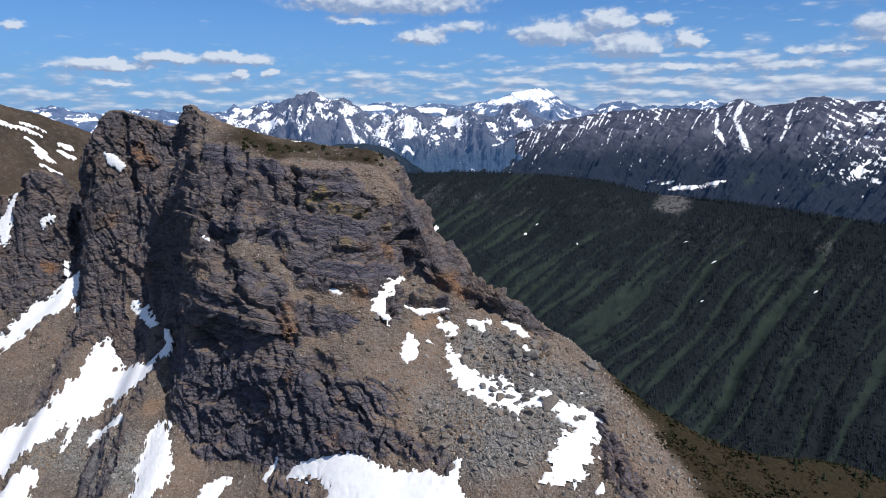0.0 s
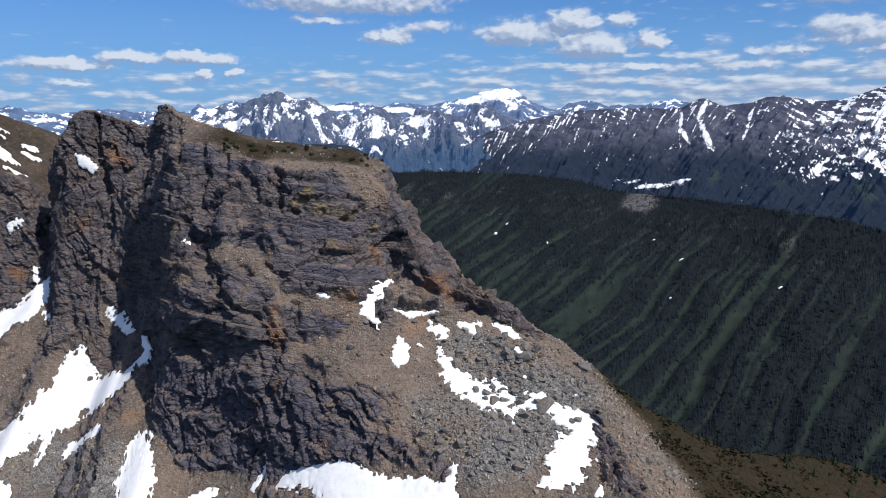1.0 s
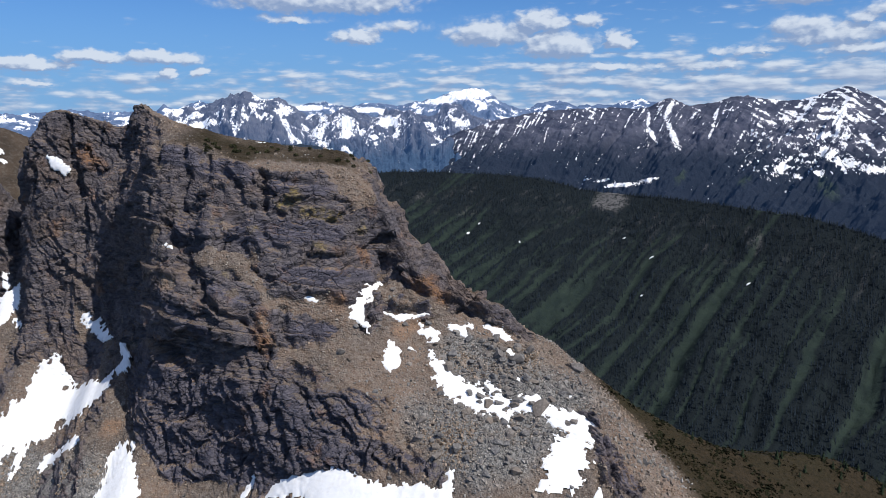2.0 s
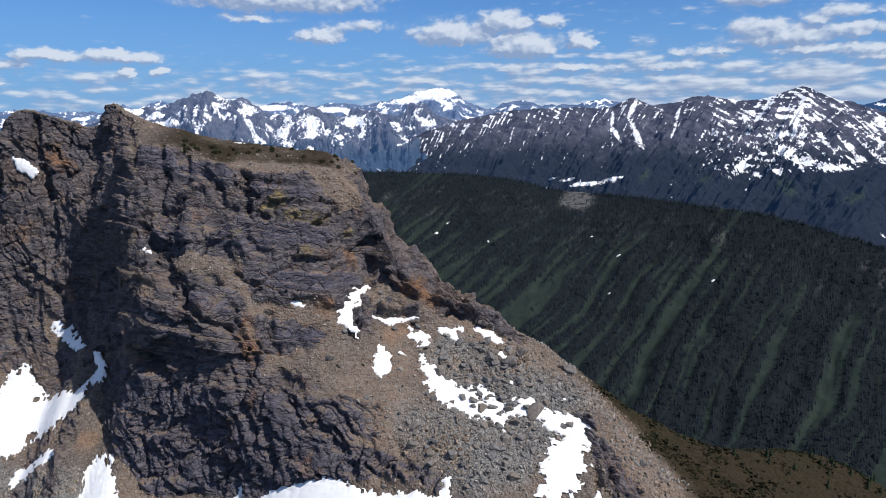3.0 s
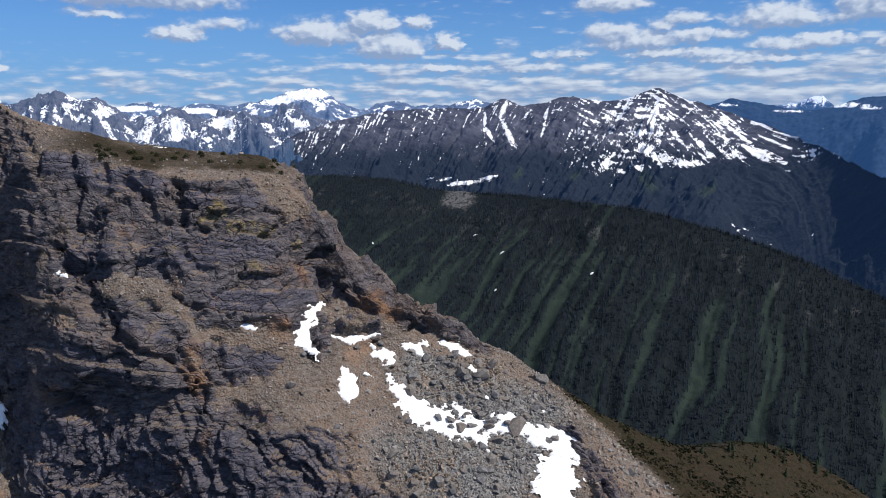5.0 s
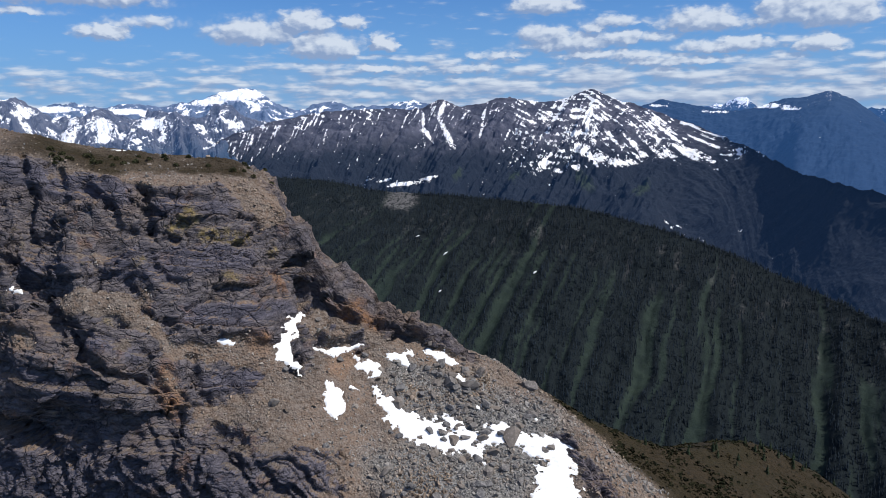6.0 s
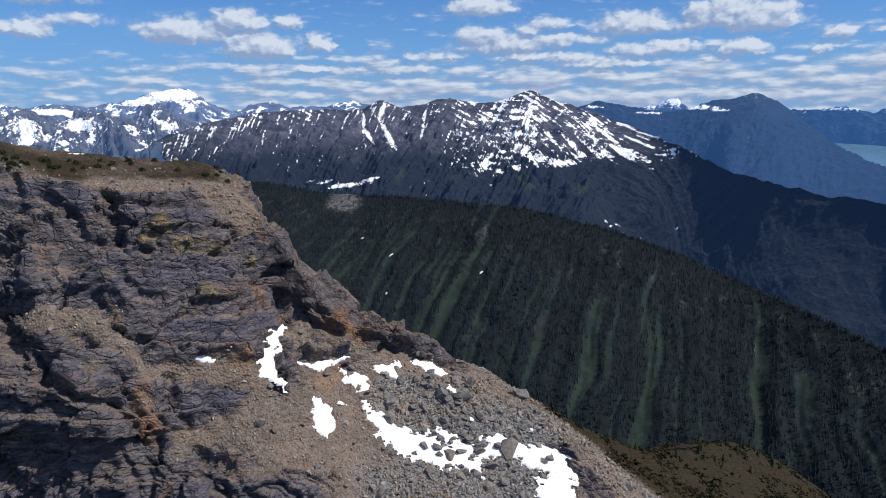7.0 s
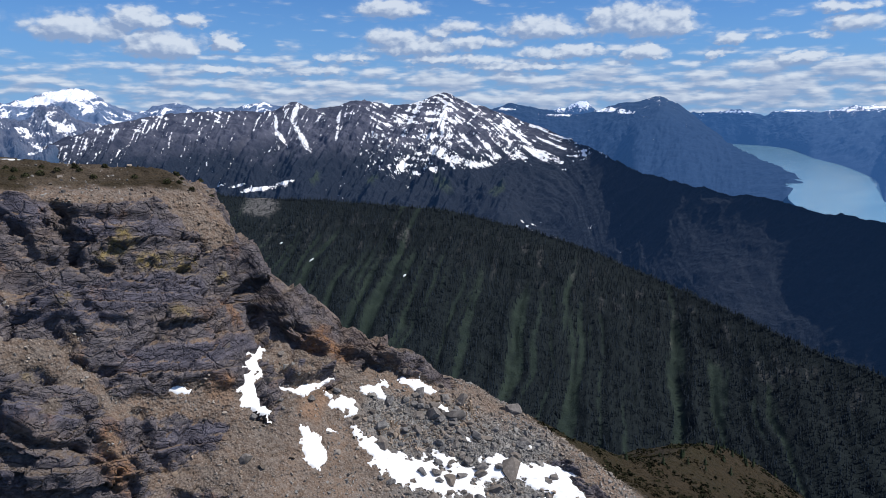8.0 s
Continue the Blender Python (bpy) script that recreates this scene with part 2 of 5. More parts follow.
# ---- materials ----
class Mat:
    """A node material and short ways to wire it."""

    def __init__(self, name, rough=0.9, spec=0.25):
        self.m = bpy.data.materials.new(name)
        self.m.use_nodes = True
        self.t = self.m.node_tree
        self.b = self.t.nodes["Principled BSDF"]
        self.b.inputs["Roughness"].default_value = rough
        self.b.inputs["Specular IOR Level"].default_value = spec
        self.co = self.t.nodes.new("ShaderNodeTexCoord").outputs["Object"]

    def to(self, v, socket):
        if isinstance(v, (int, float)):
            socket.default_value = v
        elif isinstance(v, tuple):
            socket.default_value = v if len(v) == 4 or socket.type == "VECTOR" else (*v, 1)
        else:
            self.t.links.new(v, socket)

    def noise(self, scale, detail=6, rough=0.6, stretch=(1, 1, 1), turn=(0, 0, 0), vec=None, dist=0.0):
        m = self.t.nodes.new("ShaderNodeMapping")
        m.inputs["Scale"].default_value, m.inputs["Rotation"].default_value = stretch, turn
        self.t.links.new(vec or self.co, m.inputs["Vector"])
        n = self.t.nodes.new("ShaderNodeTexNoise")
        n.inputs["Scale"].default_value, n.inputs["Detail"].default_value = scale, detail
        n.inputs["Roughness"].default_value, n.inputs["Distortion"].default_value = rough, dist
        self.t.links.new(m.outputs[0], n.inputs["Vector"])
        return n.outputs[0]

    def cells(self, scale, stretch=(1, 1, 1), turn=(0, 0, 0), feature="F1", out=0):
        m = self.t.nodes.new("ShaderNodeMapping")
        m.inputs["Scale"].default_value, m.inputs["Rotation"].default_value = stretch, turn
        self.t.links.new(self.co, m.inputs["Vector"])
        n = self.t.nodes.new("ShaderNodeTexVoronoi")
        n.feature = feature
        n.inputs["Scale"].default_value = scale
        self.t.links.new(m.outputs[0], n.inputs["Vector"])
        return n.outputs[out]

    def joints(self, scale, stretch, width):
        """Grooves along the edges of warped cells: 0 in the groove, 1 on the blocks."""
        w = self.t.nodes.new("ShaderNodeTexNoise")
        w.inputs["Scale"].default_value, w.inputs["Detail"].default_value = scale * 1.7, 4
        self.t.links.new(self.co, w.inputs["Vector"])
        s = self.t.nodes.new("ShaderNodeVectorMath")
        s.operation = "MULTIPLY_ADD"
        self.t.links.new(w.outputs["Color"], s.inputs[0])
        s.inputs[1].default_value = (0.9 / scale,) * 3
        self.t.links.new(self.co, s.inputs[2])
        m = self.t.nodes.new("ShaderNodeMapping")
        m.inputs["Scale"].default_value, m.inputs["Rotation"].default_value = stretch, (0.1, 0.22, 0.3)
        self.t.links.new(s.outputs[0], m.inputs["Vector"])
        n = self.t.nodes.new("ShaderNodeTexVoronoi")
        n.feature = "DISTANCE_TO_EDGE"
        n.inputs["Scale"].default_value = scale
        self.t.links.new(m.outputs[0], n.inputs["Vector"])
        return self.span(n.outputs["Distance"], 0.0, width)

    def attr(self, name):
        n = self.t.nodes.new("ShaderNodeAttribute")
        n.attribute_name = name
        return n.outputs["Fac"]

    def span(self, v, a, b, lo=0.0, hi=1.0):
        n = self.t.nodes.new("ShaderNodeMapRange")
        self.t.links.new(v, n.inputs[0])
        for i, x in enumerate((a, b, lo, hi)):
            n.inputs[1 + i].default_value = x
        return n.outputs[0]

    def calc(self, op, a, b=0.0, clamp=False):
        n = self.t.nodes.new("ShaderNodeMath")
        n.operation, n.use_clamp = op, clamp
        self.to(a, n.inputs[0]), self.to(b, n.inputs[1])
        return n.outputs[0]

    def mix(self, f, a, b, mode="MIX"):
        n = self.t.nodes.new("ShaderNodeMix")
        n.data_type, n.blend_type = "RGBA", mode
        self.to(f, n.inputs[0]), self.to(a, n.inputs[6]), self.to(b, n.inputs[7])
        return n.outputs[2]

    def bump(self, height, strength, distance, after=None):
        n = self.t.nodes.new("ShaderNodeBump")
        n.inputs["Strength"].default_value, n.inputs["Distance"].default_value = strength, distance
        self.t.links.new(height, n.inputs["Height"])
        if after:
            self.t.links.new(after, n.inputs["Normal"])
        return n.outputs[0]

    def done(self, colour, normal=None):
        self.to(colour, self.b.inputs["Base Color"])
        if normal:
            self.t.links.new(normal, self.b.inputs["Normal"])
        return self.m


def rock_colours(k):
    """Dark slate with brown weathering, rust, yellow lichen and pale scars."""
    big = k.noise(0.05, 5, 0.6, (1, 1, 1.8))
    beds = k.noise(0.55, 8, 0.7, (0.35, 0.35, 2.6), (0, 0.14, 0))
    mid = k.noise(0.8, 8, 0.72)
    fine = k.noise(4.2, 5, 0.75)
    c = k.mix(k.span(beds, 0.36, 0.64), (0.056, 0.051, 0.061), (0.126, 0.114, 0.127))
    slate = k.mix(k.span(beds, 0.36, 0.66), (0.057, 0.055, 0.073), (0.133, 0.125, 0.155))
    c = k.mix(k.span(mid, 0.46, 0.68, 0, 0.7), c, (0.194, 0.171, 0.169))
    c = k.mix(k.span(big, 0.50, 0.64, 0, 0.50), c, k.mix(k.span(mid, 0.35, 0.65), (0.105, 0.077, 0.062), (0.223, 0.163, 0.128)))
    c = k.mix(k.span(fine, 0.58, 0.72, 0, 0.5), c, (0.281, 0.248, 0.236))
    c = k.mix(k.span(fine, 0.40, 0.26, 0, 0.30), c, (0.039, 0.034, 0.041))
    c = k.mix(k.calc("MULTIPLY", k.attr("slate"), k.span(mid, 0.25, 0.5, 0.6, 0.95)), c, k.mix(k.span(fine, 0.58, 0.7, 0, 0.4), slate, (0.217, 0.203, 0.225)))
    rust = k.noise(0.13, 6, 0.72)
    c = k.mix(k.calc("ADD", k.span(rust, 0.58, 0.70, 0, 0.5), k.calc("MULTIPLY", k.attr("rust"), k.span(mid, 0.35, 0.6)), True), c, (0.25, 0.130, 0.065))
    lichen = k.noise(0.15, 6, 0.72, (1, 1, 1), (0, 0, 1))
    c = k.mix(k.calc("MULTIPLY", k.calc("ADD", k.span(lichen, 0.62, 0.70, 0, 0.5), k.attr("lichen"), True), k.span(mid, 0.42, 0.62, 0, 0.75)), c, (0.27, 0.20, 0.060))
    return c


def mountain_material():
    k = Mat("mountain rock and scree", 0.92, 0.15)
    rock, grass, path = k.attr("rock"), k.attr("grass"), k.attr("rubble")
    stone = rock_colours(k)
    # loose ground: brown earth with stones, rust-red where fresh, grey where it is rubble
    g1, g2, g3 = k.noise(0.055, 6, 0.62), k.noise(0.9, 8, 0.74), k.noise(3.4, 6, 0.78)
    earth = k.mix(k.span(g1, 0.38, 0.62), (0.085, 0.067, 0.056), (0.174, 0.120, 0.088))
    earth = k.mix(k.span(g2, 0.42, 0.62, 0, 0.85), earth, (0.180, 0.152, 0.133))
    earth = k.mix(k.span(g3, 0.55, 0.68, 0, 0.85), earth, (0.328, 0.300, 0.276))
    earth = k.mix(k.span(g3, 0.46, 0.32, 0, 0.85), earth, (0.020, 0.017, 0.014))
    grey = k.mix(k.span(g2, 0.36, 0.64), (0.085, 0.083, 0.083), (0.235, 0.228, 0.220))
    grey = k.mix(k.span(g3, 0.54, 0.68, 0, 0.8), grey, (0.32, 0.31, 0.30))
    grey = k.mix(k.span(g3, 0.46, 0.34, 0, 0.85), grey, (0.022, 0.021, 0.021))
    earth = k.mix(k.calc("MULTIPLY", k.attr("rust"), k.span(g2, 0.35, 0.6, 0.1, 0.55)), earth, (0.26, 0.145, 0.080))
    earth = k.mix(path, earth, grey)
    # brown turf, with some of the spur's cloud shade put into its dark tones
    turf = k.mix(k.span(g2, 0.38, 0.62), (0.015, 0.012, 0.006), (0.039, 0.028, 0.016))
    turf = k.mix(k.span(g1, 0.45, 0.62, 0, 0.7), turf, k.mix(k.span(g3, 0.4, 0.6), (0.012, 0.011, 0.005), (0.036, 0.030, 0.015)))
    c = k.mix(grass, earth, turf)
    c = k.mix(k.span(k.calc("ADD", rock, k.span(g2, 0.3, 0.7, -0.3, 0.3)), 0.35, 0.65), c, stone)
    coarse = k.noise(0.8, 9, 0.74, (0.6, 0.6, 1.9), (0, 0.14, 0))
    chips = k.cells(1.0, (0.7, 0.7, 1.6), (0.2, 0.3, 0))
    gravel = k.cells(2.2)
    n = k.bump(coarse, 0.8, 0.34)
    n = k.bump(k.calc("MULTIPLY", k.noise(1.1, 6, 0.7, (0.3, 0.3, 3.4), (0, 0.16, 0)), rock), 0.8, 0.30, n)
    n = k.bump(k.calc("MULTIPLY", chips, k.span(rock, 0, 1, 1.0, 0.25)), 0.75, 0.34, n)
    n = k.bump(k.calc("MULTIPLY", gravel, k.span(rock, 0, 1, 1.0, 0.15)), 0.8, 0.30, n)
    big, small = k.joints(0.22, (0.8, 0.8, 1.5), 0.07), k.joints(0.62, (0.7, 0.7, 1.7), 0.09)
    grooves = k.calc("MULTIPLY", k.calc("ADD", big, k.calc("MULTIPLY", small, 0.45)), rock)
    n = k.bump(grooves, 1.0, 0.45, n)
    return k.done(c, n)


def snow_material():
    k = Mat("old snow", 0.75, 0.3)
    d = k.noise(0.5, 6, 0.65)
    c = k.mix(k.span(d, 0.5, 0.8), (0.76, 0.77, 0.79), (0.66, 0.65, 0.63))
    n = k.bump(k.noise(0.8, 5, 0.6, (1, 1, 1)), 0.3, 0.25)
    return k.done(c, n)


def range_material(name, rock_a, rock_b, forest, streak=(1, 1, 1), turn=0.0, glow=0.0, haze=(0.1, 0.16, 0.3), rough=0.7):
    """Far slopes: forest below, bare rock above, snow where the ground holds it."""
    k = Mat(name, 0.95, 0.1)
    snow, wood = k.attr("snow"), k.attr("wood")
    a = k.noise(0.012, 8, 0.68)
    b = k.noise(0.085, 10, 0.74, streak, (0, turn, 0))
    d = k.noise(0.014, 9, 0.72)
    c = k.mix(k.span(a, 0.35, 0.66), rock_a, rock_b)
    c = k.mix(k.span(b, 0.45, 0.30, 0, 0.6), c, tuple(v * 0.4 for v in rock_a))
    c = k.mix(k.span(k.attr("chute"), 0.15, 0.6, 0, 0.45), c, tuple(min(v * 1.9, 0.3) for v in rock_b))
    c = k.mix(k.span(k.attr("bed"), 0.2, 0.95, 0, 0.28), c, tuple(v * 0.5 for v in rock_a))
    f = k.mix(k.span(b, 0.4, 0.62), forest, tuple(v * 1.9 for v in forest))
    c = k.mix(k.calc("ADD", wood, k.span(b, 0.3, 0.7, -0.25, 0.25), True), c, f)
    c = k.mix(k.span(k.calc("ADD", k.attr("lush"), k.span(b, 0.3, 0.7, -0.3, 0.3)), 0.3, 0.9, 0, 0.8), c, (0.030, 0.042, 0.026))
    edge = k.calc("ADD", k.calc("ADD", snow, k.span(b, 0.25, 0.75, -0.55, 0.55)), k.span(d, 0.3, 0.7, -0.2, 0.2))
    c = k.mix(k.span(edge, 0.48, 0.54), c, (0.84, 0.86, 0.9))
    # glow paints the blue haze of distance as emission; nothing here gives light
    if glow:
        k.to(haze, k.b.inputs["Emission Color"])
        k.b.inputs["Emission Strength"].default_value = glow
    return k.done(c, k.bump(b, rough, 9.0))


# ---- the near mountain: contour lines lofted along x ----
XS = [-260, -200, -175, -160, -150, -140, -132, -126, -118, -110, -100, -90, -83, -76, -68, -60, -50, -40, -30, -20, -10, 0, 10, 20, 30, 38, 50, 70, 100, 150, 220]
FOOT_Y = [150, 155, 180, 195, 205, 215, 222, 222, 215, 212, 208, 208, 199, 184, 169, 163, 160, 155, 148, 144, 140, 140, 138, 133, 131, 126, 121, 117, 122, 115, 105]
FOOT_Z = [392, 394, 398, 403, 409, 416, 422, 424, 426, 424, 422, 431, 432, 424, 420, 415, 416, 418, 421, 425, 427, 431, 433, 430, 430, 427, 420, 411, 401, 366.0, 314.0]
WALL_Y = [190, 195, 215, 228, 235, 240, 241, 236, 224, 223, 216, 217, 209, 198, 177, 171, 165, 157.5, 153, 151, 151, 156, 154, 148, 142, 134, 129, 125, 130, 124, 114]
WALL_Z = [408, 409, 412, 418, 424, 432, 437, 434, 437, 436, 431, 439, 441, 438, 436, 438, 438, 440, 439.5, 440, 439, 440.5, 438.5, 437.5, 436, 432, 424, 415, 405, 371.0, 320.0]
BENCH_Y = [225, 222, 235, 243, 245, 246, 245, 240, 230, 229, 223, 221, 214, 206, 182, 171, 165, 162.5, 162.8, 163, 163, 168, 165, 157, 149, 141, 136, 132, 138, 131, 121]
BENCH_Z = [422, 420, 424, 430, 436, 440, 441, 441, 452, 450, 449, 450, 458, 456, 462, 457, 456, 453, 448.5, 449.5, 448, 450, 446, 442, 438, 436.3, 426, 418, 408, 375.0, 324.0]
UPPER_Y = [265, 250, 250, 252, 251, 250, 249, 242, 235, 233, 231, 220, 211, 199, 186.5, 184, 175, 174.5, 174.5, 175.5, 180, 172.5, 172, 168, 157, 149, 143, 140, 145, 138, 128]
UPPER_Z = [437, 446, 447, 449, 455, 452, 445, 455, 470, 468, 472, 470, 473, 475, 478, 476, 471, 468.5, 469, 470, 464, 455.5, 452, 447.5, 441.5, 437.5, 428, 420, 410, 378.0, 327.0]
RIM_Y = [285, 270, 262, 259, 256, 254, 253, 246, 238, 236, 237, 236, 227, 213, 196, 195, 191, 184, 181, 184.5, 182.5, 176, 172.5, 167.8, 163, 156.5, 150, 147, 151, 145, 135]
RIM_Z = [445, 457, 459, 462, 471, 467, 450, 474, 490, 491, 489, 485.5, 488.5, 488, 491, 492.5, 489.5, 487, 486, 486, 477, 460, 453.3, 448.7, 443, 438.5, 430, 421.5, 413.5, 381.0, 330.0]
CREST_Y = [300, 280, 270, 264, 260, 258, 256, 250, 244, 240, 240, 239, 234, 229, 221, 214, 212, 208, 203, 198, 192, 188, 176.5, 170.5, 167, 163.5, 154, 151, 156, 150, 140]
CREST_Z = [450, 468, 469, 471, 480, 474, 455, 485, 497.5, 501.5, 498.5, 496, 503.3, 499.8, 497.3, 495.5, 493.2, 491.7, 490.6, 489.6, 481.6, 467.3, 458, 452, 445.3, 439.8, 431.5, 422.5, 415.5, 383.0, 332.0]


def loft():
    """The mountain's smooth form: points (rows, cols, 3), and the columns' x."""
    xs = np.concatenate((np.arange(-260, -168, 1.6), np.arange(-168, 58, 0.34), np.arange(58, 120, 0.8), np.arange(120, 221, 2.5)))
    y, z = {}, {}
    for key, a, b in (("foot", FOOT_Y, FOOT_Z), ("wall", WALL_Y, WALL_Z), ("bench", BENCH_Y, BENCH_Z), ("upper", UPPER_Y, UPPER_Z), ("rim", RIM_Y, RIM_Z), ("crest", CREST_Y, CREST_Z)):
        y[key], z[key] = cubic(XS, a, xs), cubic(XS, b, xs)
    left = smooth(-70, -110, xs)
    lines = [(y["foot"] - 110, z["foot"] - 75), (y["foot"] - 45, z["foot"] - 24 - 6 * left), (y["foot"], z["foot"]), (y["wall"], z["wall"]), (y["bench"], z["bench"]),
             (y["upper"], z["upper"]), (y["rim"], z["rim"]), (y["crest"], z["crest"]), (y["crest"] + 8, z["crest"] - 3.6), (y["crest"] + 28, z["crest"] - 15), (y["crest"] + 190, z["crest"] - 230)]
    counts = (14, 84, 80, 76, 76, 76, 66, 20, 24, 28)
    rows = []
    for (y0, z0), (y1, z1), n in zip(lines[:-1], lines[1:], counts):
        for t in np.arange(n) / n:
            rows.append(np.stack((xs, y0 + (y1 - y0) * t, z0 + (z1 - z0) * t), 1))
    rows.append(np.stack((xs, *lines[-1]), 1))
    P = np.array(rows)
    for _ in range(2):
        P[:, :, 1:] = blur(P[:, :, 1:], 5, 0)
    P[:, 60:720, 1:] = blur(P[:, :, 1:], 3, 1)[:, 60:720]
    return P


def stroke_field(P, strokes):
    """Metres inside (above 0) or outside a blob that is swept along strokes: each a list of (x, y, z, radius)."""
    field = np.full(P.shape[:2], -99.0)
    for line in strokes:
        pts = [np.array(p, float) for p in line]
        if len(pts) == 1:
            pts = pts * 2
        for a, b in zip(pts[:-1], pts[1:]):
            ab = b[:3] - a[:3]
            t = np.clip(((P - a[:3]) @ ab) / max(ab @ ab, 1e-6), 0, 1)
            d = np.linalg.norm(P - a[:3] - t[..., None] * ab, axis=2)
            field = np.maximum(field, a[3] + (b[3] - a[3]) * t - d)
    return field


def snow_pieces(name, inside, top, material, label, group):
    """One object for each separate piece of a sheet of snow."""
    use = inside[:-1, :-1] & inside[1:, :-1] & inside[:-1, 1:] & inside[1:, 1:]
    cols = inside.shape[1]
    left = set(zip(*(a.tolist() for a in np.nonzero(use))))
    while left:
        todo = [left.pop()]
        piece = []
        while todo:
            i, j = todo.pop()
            piece.append((i, j))
            for n in ((i + 1, j), (i - 1, j), (i, j + 1), (i, j - 1)):
                if n in left:
                    left.remove(n)
                    todo.append(n)
        if len(piece) < 14:
            continue
        i, j = np.array(piece).T
        F = np.stack((i * cols + j, i * cols + j + 1, (i + 1) * cols + j + 1, (i + 1) * cols + j), 1)
        ids, F = np.unique(F, return_inverse=True)
        small = len(piece) < 120
        tagged(new(name, mesh_of(name, top.reshape(-1, 3)[ids], F.reshape(-1, 4), material)), "scrap of old snow between stones" if small else label, "snow", group)


def build_mountain():
    P = loft()
    shape = P.shape[:2]
    N = normals_of(P)
    flatp = P.reshape(-1, 3)
    wob = fbm(flatp / 14, 4).reshape(shape)
    wob2 = fbm(flatp / 3.5 + 9, 4).reshape(shape)
    x, y, z = P[..., 0], P[..., 1], P[..., 2]
    steep = 1 - N[..., 2]
    rock = smooth(0.20, 0.36, steep + 0.22 * wob + 0.10 * wob2) * smooth(8, -2, x - 0.2 * (z - 450))
    rock = np.maximum(rock, smooth(-1.0, 1.0, stroke_field(P, OUTCROPS) + 3.5 * wob + 1.5 * wob2))
    rock *= 1 - smooth(-1, 1.5, stroke_field(P, BARE) + 5 * wob + 2.0 * wob2)
    grass = smooth(40, 50, x + (y - 150) * 0.45 + 10 * wob)
    plateau = smooth(0.25, 0.6, N[..., 2] - 0.45 + 0.2 * wob) * smooth(483, 487, z) * smooth(-70, -56, x) * (z < 500)
    grass = np.maximum(grass, plateau * smooth(-0.15, 0.15, 0.45 * wob + 0.10 * wob2 + 0.060 * (y - 188)))
    rock *= 1 - plateau
    rubble = smooth(-4, 4, stroke_field(P, RUBBLE) + 7 * wob)

    # the rock's relief: dipping beds that stand out as ledges, flutes on the lower wall, broken blocks, joints
    dip = z + 0.14 * x + 0.10 * y + 2.0 * fbm(flatp / np.array([26, 26, 10]), 3).reshape(shape)
    saw = lambda v: (v - np.floor(v)) ** 1.8
    ledge = 1.5 * saw(dip / 10.5) + 0.30 * saw(dip / 3.6 + 0.3) + 0.10 * saw(dip / 1.3) + 0.2
    low = smooth(446, 438, z + 3 * wob) * smooth(-80, -72, x)
    flute = ridged(np.stack((flatp[:, 0] + 0.30 * flatp[:, 2] + 5.5 * wob.reshape(-1) + 1.2 * wob2.reshape(-1), flatp[:, 2] * 0.30, 0 * flatp[:, 0]), 1) / 9.0 + 5, 4, 0.6).reshape(shape)
    # steep plates that lean on one another on the lower wall and the towers
    lean = x + 0.40 * z + 4.5 * wob + 0.9 * wob2
    plates = 1.5 * (1 - saw(lean / 5.2 + 1.3 * wob)) + 0.55 * (1 - saw(lean / 1.9 + 0.8 * wob + 0.4))
    jog = 0.5 * np.stack((fbm(flatp / 2.5, 3), fbm(flatp / 2.5 + 7, 3), fbm(flatp / 2.5 + 13, 3)), 1)
    turned = flatp @ np.array([[0.96, 0, -0.26], [0, 1, 0], [0.26, 0, 0.96]])
    bx, be = blocks((turned + 3 * jog) / np.array([14.0, 14.0, 8.0]) + 3.1)
    cx, ce = blocks((turned + 1.2 * jog) / np.array([5.2, 5.2, 2.8]))
    ex, ee = blocks((turned + 0.4 * jog) / np.array([1.7, 1.7, 0.85]) + 40)
    broken = smooth(-0.1, 0.35, wob).reshape(-1)
    chunk = (2.5 * bx - 0.8 * (1 - smooth(0, 0.04, be)) + 0.75 * cx - 0.45 * (1 - smooth(0, 0.05, ce)) * (0.3 + 0.7 * broken) + 0.20 * ex * (0.4 + 0.9 * broken)).reshape(shape)
    ribs = 2.6 * (ridged(np.stack((flatp[:, 0] + 0.3 * flatp[:, 2], flatp[:, 1] * 0.3, flatp[:, 2] * 0.28), 1) / 13 + 5, 3) - 0.55).reshape(shape)
    towers = smooth(-68, -84, x)
    slab = np.maximum(smooth(-1.0, 1.0, stroke_field(P, SLABS) + 2.5 * wob), 0)
    ledge *= 1 - 0.85 * towers
    chunk *= (1 - 0.55 * slab) * (1 - 0.5 * low) * (1 - 0.25 * towers)
    relief = rock * ((ledge - 1.0 + 0.6 * slab) * (1 - 0.9 * low) + chunk + ribs * (1 - low) + low * (1.0 * (flute - 0.55) + plates - 0.9) + towers * (2.4 * (flute - 0.55) + 0.5 * plates) + 0.16 * wob2)
    for depth, line in CLEFTS:
        relief -= 0.62 * depth * smooth(-0.9, 0.5, stroke_field(P, [line]) + 0.95 * wob2 + 0.5 * wob) * smooth(-0.55, 0.1, wob2 + 0.3 * wob)
    loose = (1 - rock) * (0.5 * fbm(flatp / 5, 5) + 0.16 * ex + 0.36 * np.maximum(cx, 0)).reshape(shape)
    loose += grass * (1 - rock) * (0.45 * np.abs(fbm(flatp / 1.3, 3))).reshape(shape)
    ragged = np.full(shape, -99.0)
    edge = (1.2 * fbm(flatp / 5.0, 3) + 1.7 * fbm(flatp / 1.9 + 3, 4, 0.65) + 1.1 * fbm(flatp / 0.8 + 6, 2)).reshape(shape)
    pebbly = smooth(0.24, 0.40, fbm(flatp / 1.3 + 21, 3)).reshape(shape)
